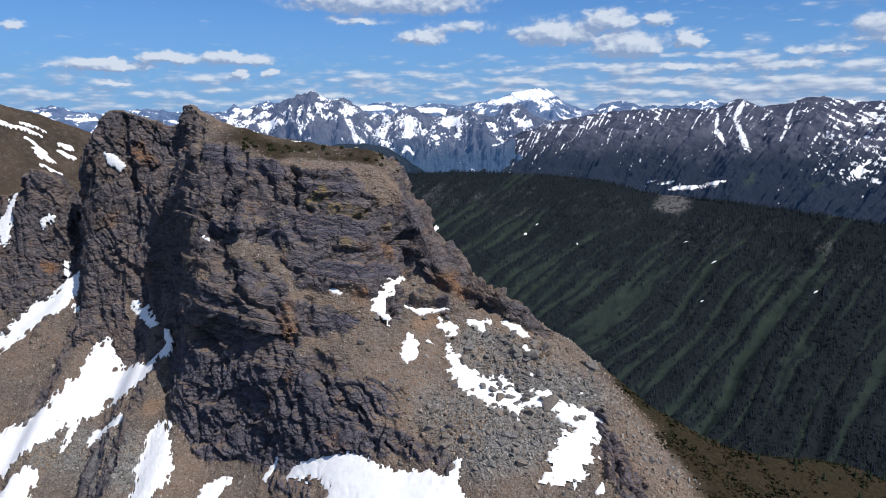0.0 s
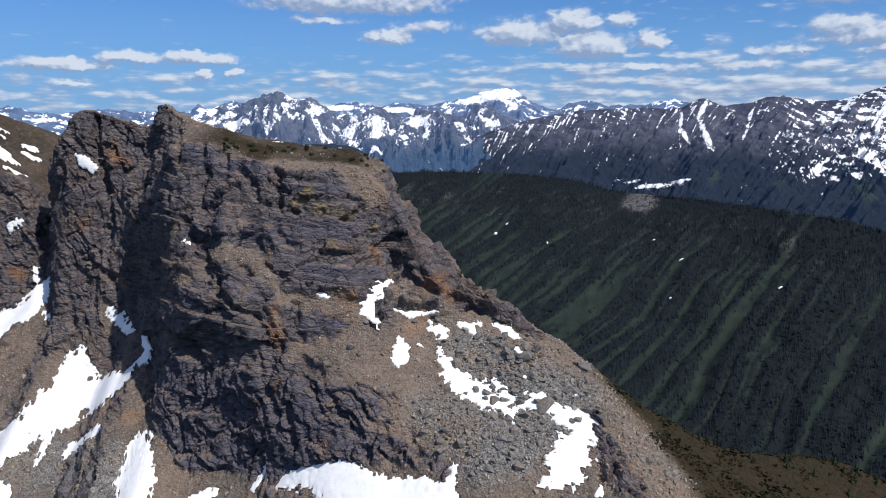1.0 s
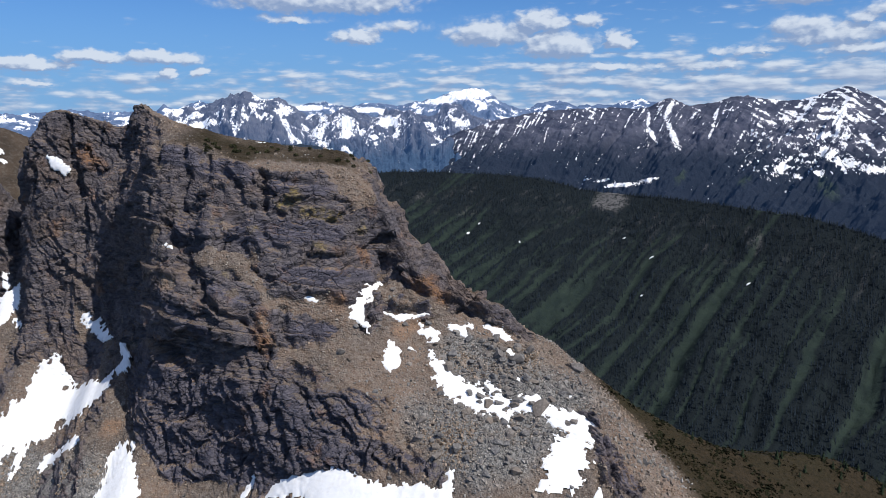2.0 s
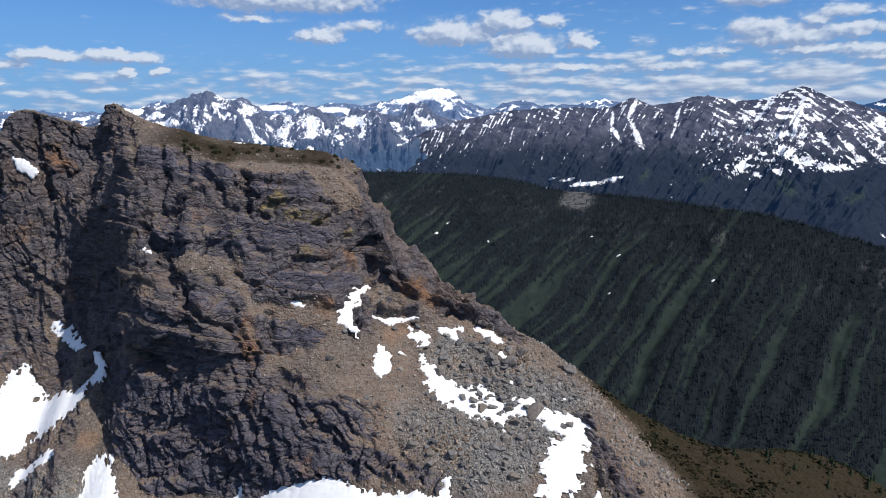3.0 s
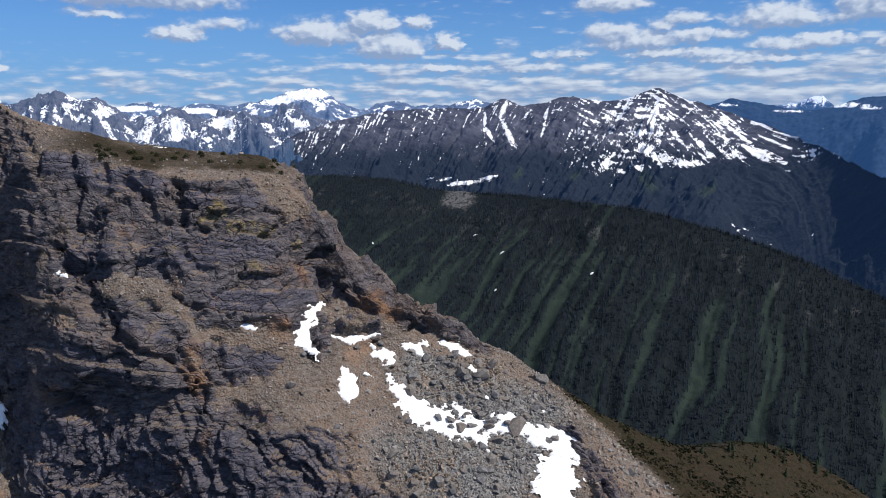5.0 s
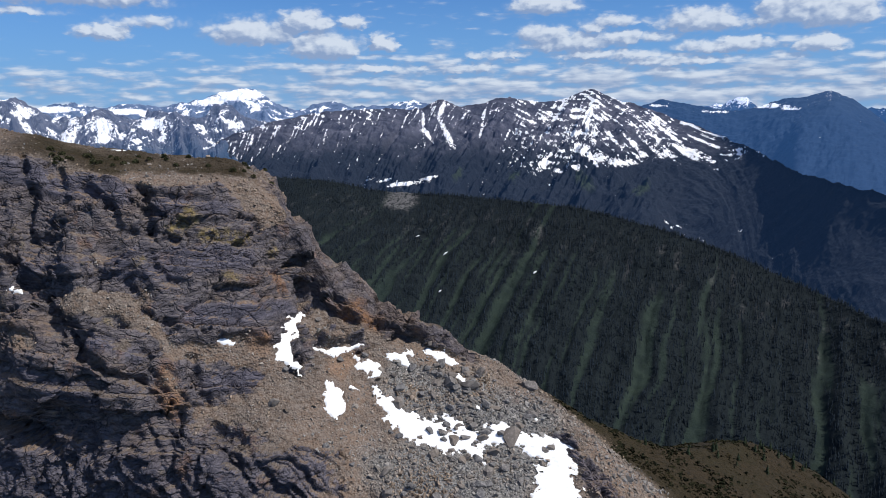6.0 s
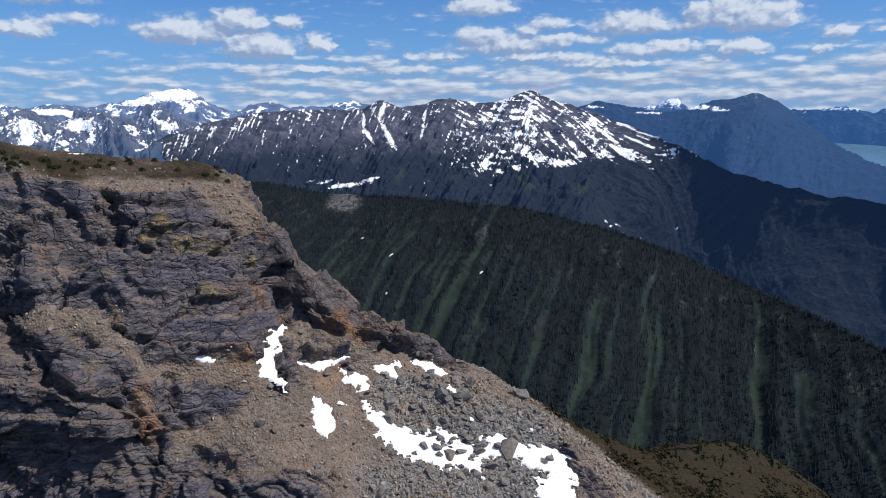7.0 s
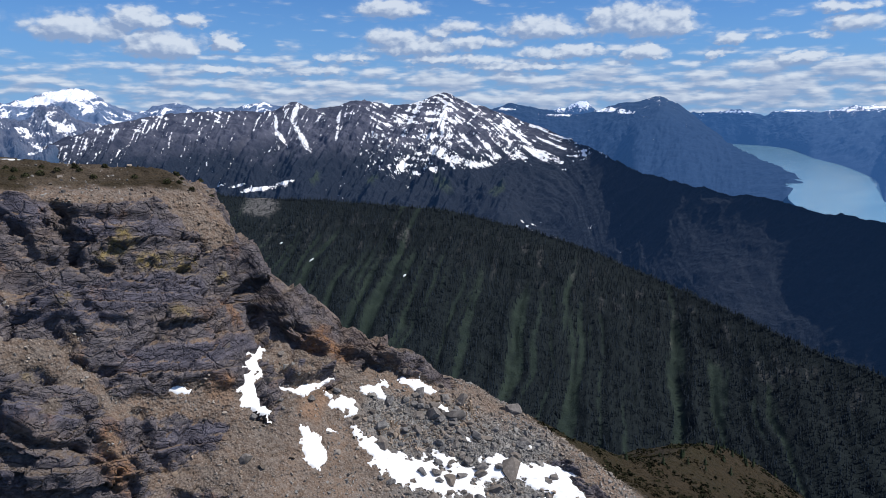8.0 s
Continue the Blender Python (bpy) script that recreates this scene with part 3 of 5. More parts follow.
    islands = smooth(0.20, 0.36, fbm(flatp / np.array([2.6, 4.5, 4.5]) + 11, 4)).reshape(shape)
    fields = []
    for label, strokes in SNOW:
        f = stroke_field(P, strokes)
        size = max(p[3] for s in strokes for p in s)
        if size > 3.2:
            f = f - 2.5 * smooth(0.50, 0.68, steep) * rock
        f = np.where(f > -6, f + edge * min(1.15, 0.35 + size / 4.5), f)
        if size > 2.6:
            f = f - 1.8 * pebbly * smooth(1.9, 0.5, f) * (f > -1)
        if size > 6:
            f = f - 5 * islands * smooth(4.5, 1.0, f) * (f > -2)
        fields.append((label, f))
        ragged = np.maximum(ragged, f)
    fill = smooth(-0.6, 1.0, ragged)
    push = relief * (1 - fill) + loose * (1 - 0.5 * fill) - 0.25 * fill
    far = smooth(60, 200, y - CREST_LIMIT)
    V = P + N * (push * (1 - far))[..., None]
    lie = normals_of(V)[..., 2]
    bare = rock * (1 - 0.60 * smooth(0.54, 0.84, lie + 0.15 * wob2)) * (1 - 0.6 * fill)
    faces = sheet_faces(*shape)
    me = mesh_of("mountain", V.reshape(-1, 3), faces, mountain_material(), {"rock": bare, "grass": grass, "rubble": rubble, "slate": np.maximum(slab, 0.7 * low), "lichen": smooth(-1.2, 0.4, stroke_field(P, LICHEN) + 1.5 * wob2), "rust": smooth(-1.5, 1.0, stroke_field(P, RUST) + 2 * wob2)}, flat=False)
    tagged(new("mountain", me), "craggy dark rock peak with brown scree slopes", "mountain", kind="structure")

    white = snow_material()
    for label, f in fields:
        lift = -0.40 + 0.75 * smooth(-0.45, 0.45, f) + 0.25 * smooth(0.5, 4, f) + 0.06 * wob2
        top = P + N * (lift - 0.22)[..., None]
        snow_pieces("snow_patch", f > -0.40, top, white, label, "snow patches on the mountain")
    return P, N, V, rock, grass, rubble, ragged


CREST_LIMIT = 250
SNOW = []


def snow(label, *strokes):
    """Notes a snow patch, swept along strokes of (x, y, z, radius)."""
    SNOW.append((label, strokes))


# outcrops of rock, bare earth and fields of rubble, each swept along (x, y, z, radius)
OUTCROPS = [[(-8, 182, 466, 5), (0, 176, 458, 4), (9, 173, 455, 3.5)], [(-36, 164, 450, 5), (-29, 164, 448, 4)], [(12, 173, 454, 3), (24, 169, 449, 2.5)], [(33.3, 142, 436, 1.8), (34.3, 134.5, 432.4, 2.3), (36, 129, 429, 3.0), (37.5, 122, 425, 3.6), (38, 112, 418, 4)]]
BARE = [[(-51.7, 172.3, 466.4, 1.8), (-43.9, 171.1, 464.6, 2.6), (-35.4, 166.7, 456.7, 1.8), (-25.9, 166.9, 455.9, 2.1), (-18.7, 165.5, 453.4, 3.5), (-17.0, 161.1, 447.7, 4.1)],
         [(-65.3, 182.1, 468.1, 1.4), (-64.6, 178.5, 463.4, 2.0), (-58.5, 171.5, 459.3, 1.9)],
         [(-37.4, 163.2, 452.7, 1.3), (-36.1, 160.6, 447.9, 1.8), (-24.2, 159.3, 446.2, 1.4)],
         [(-19.4, 157.8, 445.3, 3.0), (-12.6, 154.9, 442.2, 3.5)],
         [(-23.2, 184.5, 486.1, 2.1), (-17.4, 183.2, 482.7, 3.3), (-14.3, 182.7, 479.3, 3.0)],
         [(-65.7, 213.0, 495.6, 1.8), (-52.4, 195.9, 490.9, 1.6), (-34.0, 187.0, 487.3, 1.4)],
         [(-3.1, 166.0, 448.9, 2.8), (4.7, 168.2, 449.7, 1.7)],
         [(-98.3, 217.4, 435.0, 2.8), (-102.0, 220.9, 441.7, 1.6)], [(-88, 203, 420, 3), (-75, 175, 414, 9)], [(0, 150, 437, 9), (10, 140, 434, 9)]]
OUTCROPS += [[(-6.8, 178.4, 462.0, 1.9), (-2.8, 175.2, 459.4, 2.2), (-5.5, 171.3, 454.7, 2.0), (0.3, 171.6, 454.3, 1.4)], [(1.3, 176.7, 459.6, 1.5), (6.1, 174.3, 455.9, 1.4), (12.5, 171.9, 452.8, 1.2), (17.6, 169.9, 451.1, 0.9)],
             [(-28.6, 151.6, 435.9, 2.7), (-17.7, 147.2, 433.0, 2.9), (-9.9, 142.4, 429.6, 2.8), (-2.4, 137.2, 428.7, 2.0), (2.3, 134.5, 428.8, 1.2)], [(-114, 231, 462, 8), (-106, 224, 446, 8), (-99, 217, 432, 6), (-97, 214, 426, 4)], [(-7, 184, 471, 4), (-2, 186, 467, 4), (3, 182, 461, 4), (11, 175, 456, 3), (20, 169, 451, 2.5), (26, 166, 447, 1.5)], [(-31.6, 166, 450, 2.0), (-23, 163.4, 449.5, 2.5)], [(-34.7, 172.5, 461.6, 1.5), (-20.4, 170.8, 461.3, 1.8)]]
SLABS = [[(-58.9, 180.1, 471.4, 2.5), (-43.2, 176.2, 471.6, 3.0), (-31.7, 175.4, 471.1, 2.9), (-21.1, 175.9, 471.0, 2.6)],
         [(-34.4, 180.1, 482.1, 2.1), (-24.2, 180.4, 480.6, 1.8)],
         [(-63.6, 193.3, 488.5, 2.5), (-54.8, 189.6, 486.8, 2.7), (-42.9, 183.8, 484.4, 2.4)],
         [(-32.0, 170.3, 461.8, 2.3), (-22.1, 170.0, 461.3, 2.3), (-14.0, 173.0, 460.5, 1.7)],
         [(-6.8, 170.9, 454.5, 2.3), (0.3, 171.6, 454.3, 2.0)],
         [(-28.9, 163.6, 449.9, 2.0), (-21.5, 163.3, 450.1, 2.2)],
         [(-49.0, 167.3, 459.7, 2.0), (-41.9, 165.6, 457.4, 2.0)],
         [(-61.6, 172.5, 456.2, 1.8), (-50.0, 165.0, 448.9, 2.0)]]
RUBBLE = [[(10, 160, 443, 6), (22, 155, 440, 9), (28, 148, 437, 8), (12, 140, 434, 9), (0, 146, 434, 6)], [(-80, 165, 412, 8), (-120, 190, 408, 10)]]
LICHEN = [[(-30.3, 178.7, 480.0, 1.2), (-33.7, 178.2, 477.9, 1.0)],
         [(-28.3, 177.2, 475.8, 1.0), (-24.2, 177.7, 475.3, 1.2), (-19.8, 178.2, 474.6, 0.7)],
         [(-14.3, 179.8, 471.3, 0.9)],
         [(-23.8, 173.7, 467.6, 1.1)],
         [(-40.5, 176.3, 471.9, 0.6)]]
RUST = [[(-14.0, 177.1, 465.4, 1.7)],
         [(-1.1, 173.6, 457.1, 1.3), (2.0, 175.2, 458.2, 1.7), (4.7, 172.7, 454.3, 1.3)],
         [(-37.8, 163.9, 453.9, 1.1), (-36.8, 160.5, 447.9, 1.4)],
         [(-78.9, 178.7, 421.2, 2.0)],
         [(-101.4, 236.3, 487.3, 2.5), (-90.5, 227.5, 481.4, 1.6)],
         [(-20.4, 166.9, 456.0, 2.0)],
         [(-5.8, 165.1, 449.0, 1.9), (-1.7, 167.6, 450.0, 1.4)],
         [(-142.2, 247.7, 445.1, 2.3)]]
CLEFTS = []


def cleft(depth, *line):
    """Notes a cleft in the rock, this deep, along points (x, y, z, half width)."""
    CLEFTS.append((depth, line))


cleft(2.5, (-75.9, 223.0, 495.5, 0.6), (-66.7, 194.7, 489.9, 0.7), (-68.0, 192.9, 486.5, 0.7), (-70.8, 193.9, 482.6, 0.7))
cleft(2.8, (-60.2, 194.7, 491.7, 0.5), (-58.5, 189.2, 484.5, 0.6), (-58.9, 185.5, 478.9, 0.8), (-58.9, 184.4, 477.3, 0.5))
cleft(1.8, (-61.9, 190.0, 484.5, 0.5), (-59.2, 186.6, 480.3, 0.6))
cleft(2.0, (-53.8, 191.4, 489.2, 0.5), (-52.4, 187.4, 484.8, 0.5), (-52.4, 184.9, 481.9, 0.5))
cleft(2.8, (-49.0, 186.9, 485.1, 0.5), (-46.3, 184.6, 483.3, 0.8), (-44.6, 181.8, 480.1, 0.9), (-43.2, 180.1, 478.0, 0.8), (-41.2, 179.4, 477.6, 0.4))
cleft(2.8, (-39.1, 183.0, 485.4, 0.5), (-38.5, 180.6, 481.0, 0.7), (-38.1, 178.7, 477.4, 0.9), (-37.1, 177.9, 475.9, 0.7), (-34.0, 177.2, 475.4, 0.4))
cleft(1.3, (-37.4, 181.8, 484.3, 0.4), (-32.0, 180.0, 482.9, 0.4), (-27.2, 180.2, 482.5, 0.4))
cleft(1.4, (-33.4, 178.3, 478.2, 0.4), (-26.9, 178.3, 477.9, 0.4), (-21.5, 179.8, 478.0, 0.4), (-17.0, 180.2, 476.3, 0.4))
cleft(1.4, (-58.9, 183.8, 476.4, 0.5), (-52.7, 180.9, 477.3, 0.5), (-48.0, 180.7, 477.7, 0.4))
cleft(1.8, (-38.1, 176.8, 473.3, 0.4), (-37.4, 175.5, 470.7, 0.6), (-36.1, 174.4, 468.6, 0.4))
cleft(1.2, (-35.1, 174.0, 467.9, 0.4), (-32.0, 173.3, 466.8, 0.4))
cleft(1.3, (-48.7, 177.1, 473.2, 0.4), (-47.3, 175.2, 470.6, 0.4), (-45.3, 174.5, 469.3, 0.4), (-40.2, 174.0, 467.9, 0.4))
cleft(4.2, (-62.9, 182.7, 473.2, 0.6), (-60.6, 180.5, 470.7, 1.1), (-58.9, 177.5, 467.4, 1.2), (-56.8, 174.2, 464.6, 1.4), (-54.8, 171.1, 462.0, 1.2), (-53.1, 168.6, 459.7, 1.0), (-51.0, 166.3, 457.5, 0.9), (-48.0, 164.6, 455.7, 0.7))
cleft(2.4, (-52.4, 169.9, 462.3, 0.9), (-51.4, 168.1, 460.0, 0.9))
cleft(2.2, (-49.3, 168.2, 461.0, 0.4), (-45.3, 166.9, 459.4, 0.6), (-40.8, 166.2, 457.9, 0.6))
cleft(2.6, (-46.6, 163.8, 454.4, 0.4), (-42.5, 162.8, 453.5, 0.6), (-38.8, 162.8, 452.7, 0.6))
cleft(2.4, (-42.2, 162.6, 453.2, 0.6), (-39.5, 161.4, 450.1, 0.6), (-38.8, 160.3, 447.7, 0.4))
cleft(2.6, (-33.0, 166.0, 454.7, 0.6), (-32.7, 164.6, 452.2, 0.8), (-32.3, 162.8, 449.3, 0.7), (-31.0, 161.7, 447.6, 0.4))
cleft(1.2, (-26.9, 163.8, 450.4, 0.4), (-24.9, 161.3, 447.7, 0.4))
cleft(2.8, (-30.3, 158.3, 444.4, 0.4), (-27.2, 155.7, 442.6, 0.8), (-26.2, 154.4, 441.7, 0.8))
cleft(2.8, (-28.3, 153.2, 440.1, 0.8), (-26.2, 151.6, 438.6, 0.7))
cleft(1.6, (-37.8, 159.8, 446.7, 0.4), (-38.1, 157.4, 441.9, 0.4), (-37.4, 155.6, 436.5, 0.6))
cleft(1.4, (-42.2, 160.4, 445.1, 0.4), (-39.5, 157.5, 440.6, 0.4))
cleft(3.4, (-9.6, 179.6, 463.8, 0.6), (-9.6, 177.4, 461.4, 1.0), (-9.9, 174.8, 459.1, 0.7))
cleft(2.2, (-2.4, 179.6, 464.7, 0.4), (-2.8, 176.2, 461.2, 0.6))
cleft(1.2, (-3.1, 172.4, 455.6, 0.4), (-3.4, 170.2, 453.3, 0.4))
cleft(1.8, (-5.1, 186.5, 472.6, 0.6), (-2.8, 186.3, 469.2, 0.9))
cleft(1.4, (-15.7, 177.8, 469.1, 0.4), (-14.0, 178.0, 466.6, 0.6), (-11.9, 179.1, 465.2, 0.4))
cleft(2.2, (-36.1, 154.9, 436.7, 0.6), (-35.7, 154.1, 432.8, 0.7), (-35.4, 153.4, 429.8, 0.6))
cleft(2.4, (-33.0, 153.1, 435.2, 0.5), (-32.3, 151.7, 430.4, 0.8), (-31.3, 150.3, 426.7, 0.8))
cleft(2.4, (-23.2, 150.5, 437.7, 0.4), (-19.1, 147.5, 433.0, 0.7), (-16.4, 145.0, 430.1, 0.8), (-14.7, 142.7, 427.9, 0.8))
cleft(2.0, (-67.4, 169.5, 422.0, 0.8), (-66.3, 166.2, 418.5, 0.8))
cleft(2.0, (-76.2, 183.8, 424.0, 0.7), (-71.4, 172.6, 420.7, 0.7))
cleft(2.0, (-63.3, 170.1, 429.7, 0.6), (-62.3, 167.1, 423.4, 0.5), (-62.3, 165.1, 418.2, 0.6))
cleft(2.0, (-56.8, 164.1, 422.3, 0.9), (-54.4, 162.7, 420.2, 0.8))
cleft(2.0, (-39.1, 155.6, 428.0, 0.6), (-38.1, 154.4, 423.6, 0.7))
cleft(1.6, (-50.4, 163.9, 432.2, 0.4), (-48.3, 161.6, 427.2, 0.4), (-47.3, 160.1, 423.0, 0.4))
cleft(2.2, (-11.6, 145.7, 433.0, 0.4), (-9.2, 141.3, 428.6, 0.6), (-8.9, 138.9, 426.9, 0.6))
cleft(2.0, (-5.8, 144.4, 432.3, 0.4), (-4.5, 141.0, 430.0, 0.5), (-3.1, 138.1, 428.9, 0.4))
cleft(6.5, (-68.4, 179.8, 446.6, 1.6), (-62.9, 173.2, 443.3, 1.7), (-59.2, 170.5, 441.2, 2.1), (-57.8, 169.6, 439.7, 1.7))
cleft(2.2, (33.3, 137.1, 433.8, 0.4), (32.6, 131.9, 430.7, 0.4), (31.6, 127.5, 428.3, 0.4))
cleft(2.2, (36.0, 134.1, 432.2, 0.4), (34.6, 129.7, 429.5, 0.4), (34.3, 126.6, 427.8, 0.4))
cleft(4.0, (-106.8, 239.1, 498.6, 0.8), (-106.5, 236.0, 488.9, 1.3), (-104.1, 234.0, 479.0, 1.4), (-101.0, 230.7, 470.0, 1.2), (-99.0, 228.0, 464.7, 0.8))
cleft(3.0, (-117.7, 237.7, 488.4, 1.1), (-117.3, 236.3, 480.0, 1.1), (-119.4, 236.6, 474.2, 1.3))
cleft(3.0, (-124.5, 242.6, 469.7, 1.5), (-134.7, 256.0, 458.1, 1.9), (-123.5, 238.4, 454.6, 1.3))
cleft(2.0, (-113.9, 238.3, 494.1, 0.9), (-112.6, 236.4, 491.0, 0.8))
cleft(2.0, (-87.4, 226.5, 479.6, 0.6), (-80.3, 207.5, 474.6, 0.5), (-78.2, 204.6, 469.4, 0.9))
cleft(1.6, (-70.4, 192.0, 481.1, 0.7), (-68.0, 186.7, 477.9, 0.6))
cleft(1.6, (-66.0, 187.4, 480.1, 0.6), (-65.0, 185.3, 477.3, 0.6))
cleft(2.6, (-111.6, 230.3, 454.8, 1.0), (-105.8, 227.6, 452.6, 1.0), (-99.3, 222.8, 448.9, 0.8))
cleft(2.2, (-116.3, 228.0, 447.5, 0.6), (-113.6, 223.6, 437.1, 0.8), (-109.2, 218.3, 431.0, 0.8))
cleft(4.5, (-84.0, 230.9, 493.5, 1.2), (-81.6, 225.7, 490.2, 1.9), (-78.9, 218.2, 487.3, 1.5))
# blocks that stand proud of the slope
cleft(-4.6, (-4.1, 176.8, 462.0, 1.2), (-1.4, 174.6, 458.6, 1.6), (1.3, 174.0, 457.0, 1.3))
cleft(-5.2, (-6.5, 170.5, 454.1, 1.6), (-0.4, 171.1, 453.9, 1.4))
cleft(-3.8, (7.1, 174.2, 455.5, 1.2), (14.2, 171.3, 452.2, 1.0))
snow("tongue of old snow below a dark rock cleft", [(-10.6, 173.7, 458.4, 0.9), (-12.3, 171.9, 457.7, 1.4), (-14.3, 169.5, 456.5, 1.9), (-15.3, 167.8, 455.2, 2.1), (-16.0, 166.2, 453.4, 1.7), (-14.3, 165.4, 451.6, 1.0), (-13.3, 164.7, 450.3, 0.7)])
snow("thin strip of snow under a grey rock band", [(-9.2, 168.2, 452.7, 0.5), (-6.8, 167.9, 451.9, 0.9), (-4.5, 168.2, 451.5, 1.0), (-2.4, 168.9, 451.6, 0.5), (1.3, 169.6, 451.8, 0.5)])
snow("small ragged snow patch on rust-red scree", [(-0.7, 167.5, 449.7, 0.9), (-0.4, 166.2, 448.6, 1.4), (2.3, 165.9, 448.1, 1.5), (2.7, 164.9, 447.3, 0.9)])
snow("small pointed snow patch on grey rubble", [(6.4, 167.8, 449.0, 0.7), (9.1, 167.7, 448.4, 1.4), (9.8, 166.3, 447.1, 1.0)], [(8.8, 167.9, 448.6, 1.2), (11.9, 168.6, 448.9, 0.5)])
snow("snow patch among boulders near the crest", [(14.9, 168.7, 448.7, 0.9), (18.0, 167.4, 447.5, 1.6), (20.0, 165.8, 446.4, 1.4), (21.4, 165.2, 445.9, 0.5)])
snow("small square snow patch on brown scree", [(-7.9, 162.0, 447.1, 1.0), (-7.5, 160.3, 445.7, 2.0), (-8.2, 158.1, 444.1, 2.1), (-6.2, 160.4, 445.4, 1.0)])
snow("long ragged snow patch strewn with boulders", [(1.0, 162.3, 445.4, 1.2), (2.0, 160.0, 443.5, 1.5), (3.7, 156.4, 440.6, 2.6), (6.1, 154.5, 439.1, 3.4), (8.8, 152.2, 437.9, 3.6), (11.2, 149.7, 437.0, 3.4), (14.2, 147.7, 436.4, 2.7), (15.6, 145.8, 435.8, 2.0), (16.3, 144.2, 435.1, 1.1)], [(12.9, 154.6, 439.4, 1.5), (15.3, 150.6, 437.7, 2.3)], [(15.9, 149.3, 437.3, 1.3), (18.3, 147.9, 437.1, 1.7), (21.0, 146.5, 436.9, 1.7), (24.1, 146.3, 437.3, 1.9), (25.5, 144.9, 436.8, 1.7)], [(20.7, 149.2, 438.2, 0.8), (23.1, 148.7, 438.2, 0.8)])
snow("broad white snow patch on grey rubble", [(25.1, 144.7, 436.7, 2.2), (27.8, 142.4, 435.9, 3.3), (30.2, 140.4, 435.2, 4.0), (30.2, 138.1, 433.9, 3.1), (27.8, 135.4, 432.1, 4.2), (25.5, 132.4, 430.2, 4.2), (26.8, 129.4, 428.8, 2.4), (26.8, 127.4, 427.7, 1.0)], [(23.8, 129.9, 428.8, 2.9), (20.0, 129.2, 428.0, 1.0)])
snow("wide snow bank at the foot of the cliff", [(-34.4, 148.1, 418.1, 1.7), (-30.0, 147.4, 421.2, 3.7), (-22.5, 142.6, 423.0, 4.5), (-11.9, 135.5, 424.0, 3.7), (-3.8, 130.9, 424.7, 4.2), (2.0, 130.8, 426.7, 2.1), (3.7, 134.8, 429.4, 0.7)], [(-22.1, 140.0, 421.7, 4.8), (-9.6, 131.4, 422.6, 6.0), (1.0, 127.1, 424.4, 4.4)])
snow("tiny strip of snow on a rock ledge", [(-27.9, 167.6, 457.0, 0.5), (-24.9, 167.3, 456.6, 0.5)])
snow("tiny scrap of snow in a rock notch", [(-62.3, 179.5, 468.2, 0.7), (-60.9, 178.8, 467.8, 0.6)])
snow("large snowfield filling the couloir below the towers", [(-106.1, 215.2, 428.5, 2.0), (-108.2, 212.1, 424.6, 4.9), (-107.5, 207.0, 420.9, 7.3), (-110.9, 199.5, 415.7, 6.7), (-115.3, 193.5, 412.0, 6.7), (-120.4, 190.9, 408.2, 7.7), (-129.2, 190.4, 402.0, 9.8)], [(-82.7, 195.6, 430.3, 2.2), (-89.8, 195.6, 423.6, 6.3), (-103.1, 202.2, 418.1, 8.3), (-106.8, 196.0, 413.6, 5.9)], [(-115.6, 176.5, 400.7, 5.0), (-118.4, 171.8, 396.9, 6.9)])
snow("narrow snow slope beside the cliff foot", [(-75.2, 174.8, 419.4, 1.2), (-73.8, 169.8, 417.5, 4.0), (-72.5, 162.6, 414.6, 5.8), (-71.1, 156.7, 412.3, 5.3), (-72.8, 152.6, 409.0, 3.8)])
snow("ragged strip of snow on brown scree", [(-87.1, 182.6, 418.1, 1.3), (-91.8, 183.4, 414.8, 2.6), (-99.0, 187.1, 408.9, 2.7), (-101.7, 185.2, 407.1, 1.4)], [(-108.5, 192.0, 410.8, 1.9), (-107.8, 187.4, 407.8, 1.6), (-108.5, 184.5, 405.8, 0.7)])
snow("steep snow couloir between rock towers", [(-127.2, 243.0, 450.1, 1.1), (-130.3, 245.6, 443.4, 2.8), (-133.0, 243.9, 439.7, 5.0), (-135.7, 239.6, 434.5, 6.1), (-143.5, 238.1, 428.9, 6.2), (-150.7, 232.3, 422.4, 5.6), (-154.7, 229.1, 419.6, 5.7)], [(-137.7, 249.0, 448.2, 1.4), (-136.0, 247.0, 443.1, 2.3)], [(-128.9, 237.4, 434.2, 1.4), (-125.2, 233.7, 433.3, 1.1)])
snow("snow patch on a small rock tower", [(-148.6, 253.3, 462.9, 2.0), (-144.9, 252.4, 460.9, 4.0), (-142.2, 252.6, 461.9, 4.0), (-139.8, 252.4, 460.8, 2.0)])
snow("snow gully at the side of the small tower", [(-160.9, 263.8, 469.8, 1.2), (-161.5, 261.3, 464.8, 2.4), (-162.9, 258.8, 459.8, 4.2), (-161.2, 255.0, 454.2, 2.4)], [(-156.8, 252.6, 452.5, 1.2), (-154.4, 249.7, 447.9, 2.3), (-152.4, 247.5, 443.2, 2.6), (-150.0, 246.7, 441.2, 1.2)])
snow("small snow patch high on the tower", [(-112.9, 235.8, 486.2, 1.0), (-110.2, 235.2, 484.3, 1.8), (-107.5, 234.8, 482.3, 1.3)])
snow("snow patch on a ledge of the tower", [(-99.3, 219.2, 439.4, 1.7), (-96.3, 217.6, 436.5, 2.7), (-91.5, 213.2, 434.8, 2.1)])
snow("shaded tongue of snow in the dark gully", [(-84.7, 205.3, 435.0, 1.1), (-81.0, 198.7, 433.8, 1.3), (-81.3, 195.7, 431.0, 2.0)])
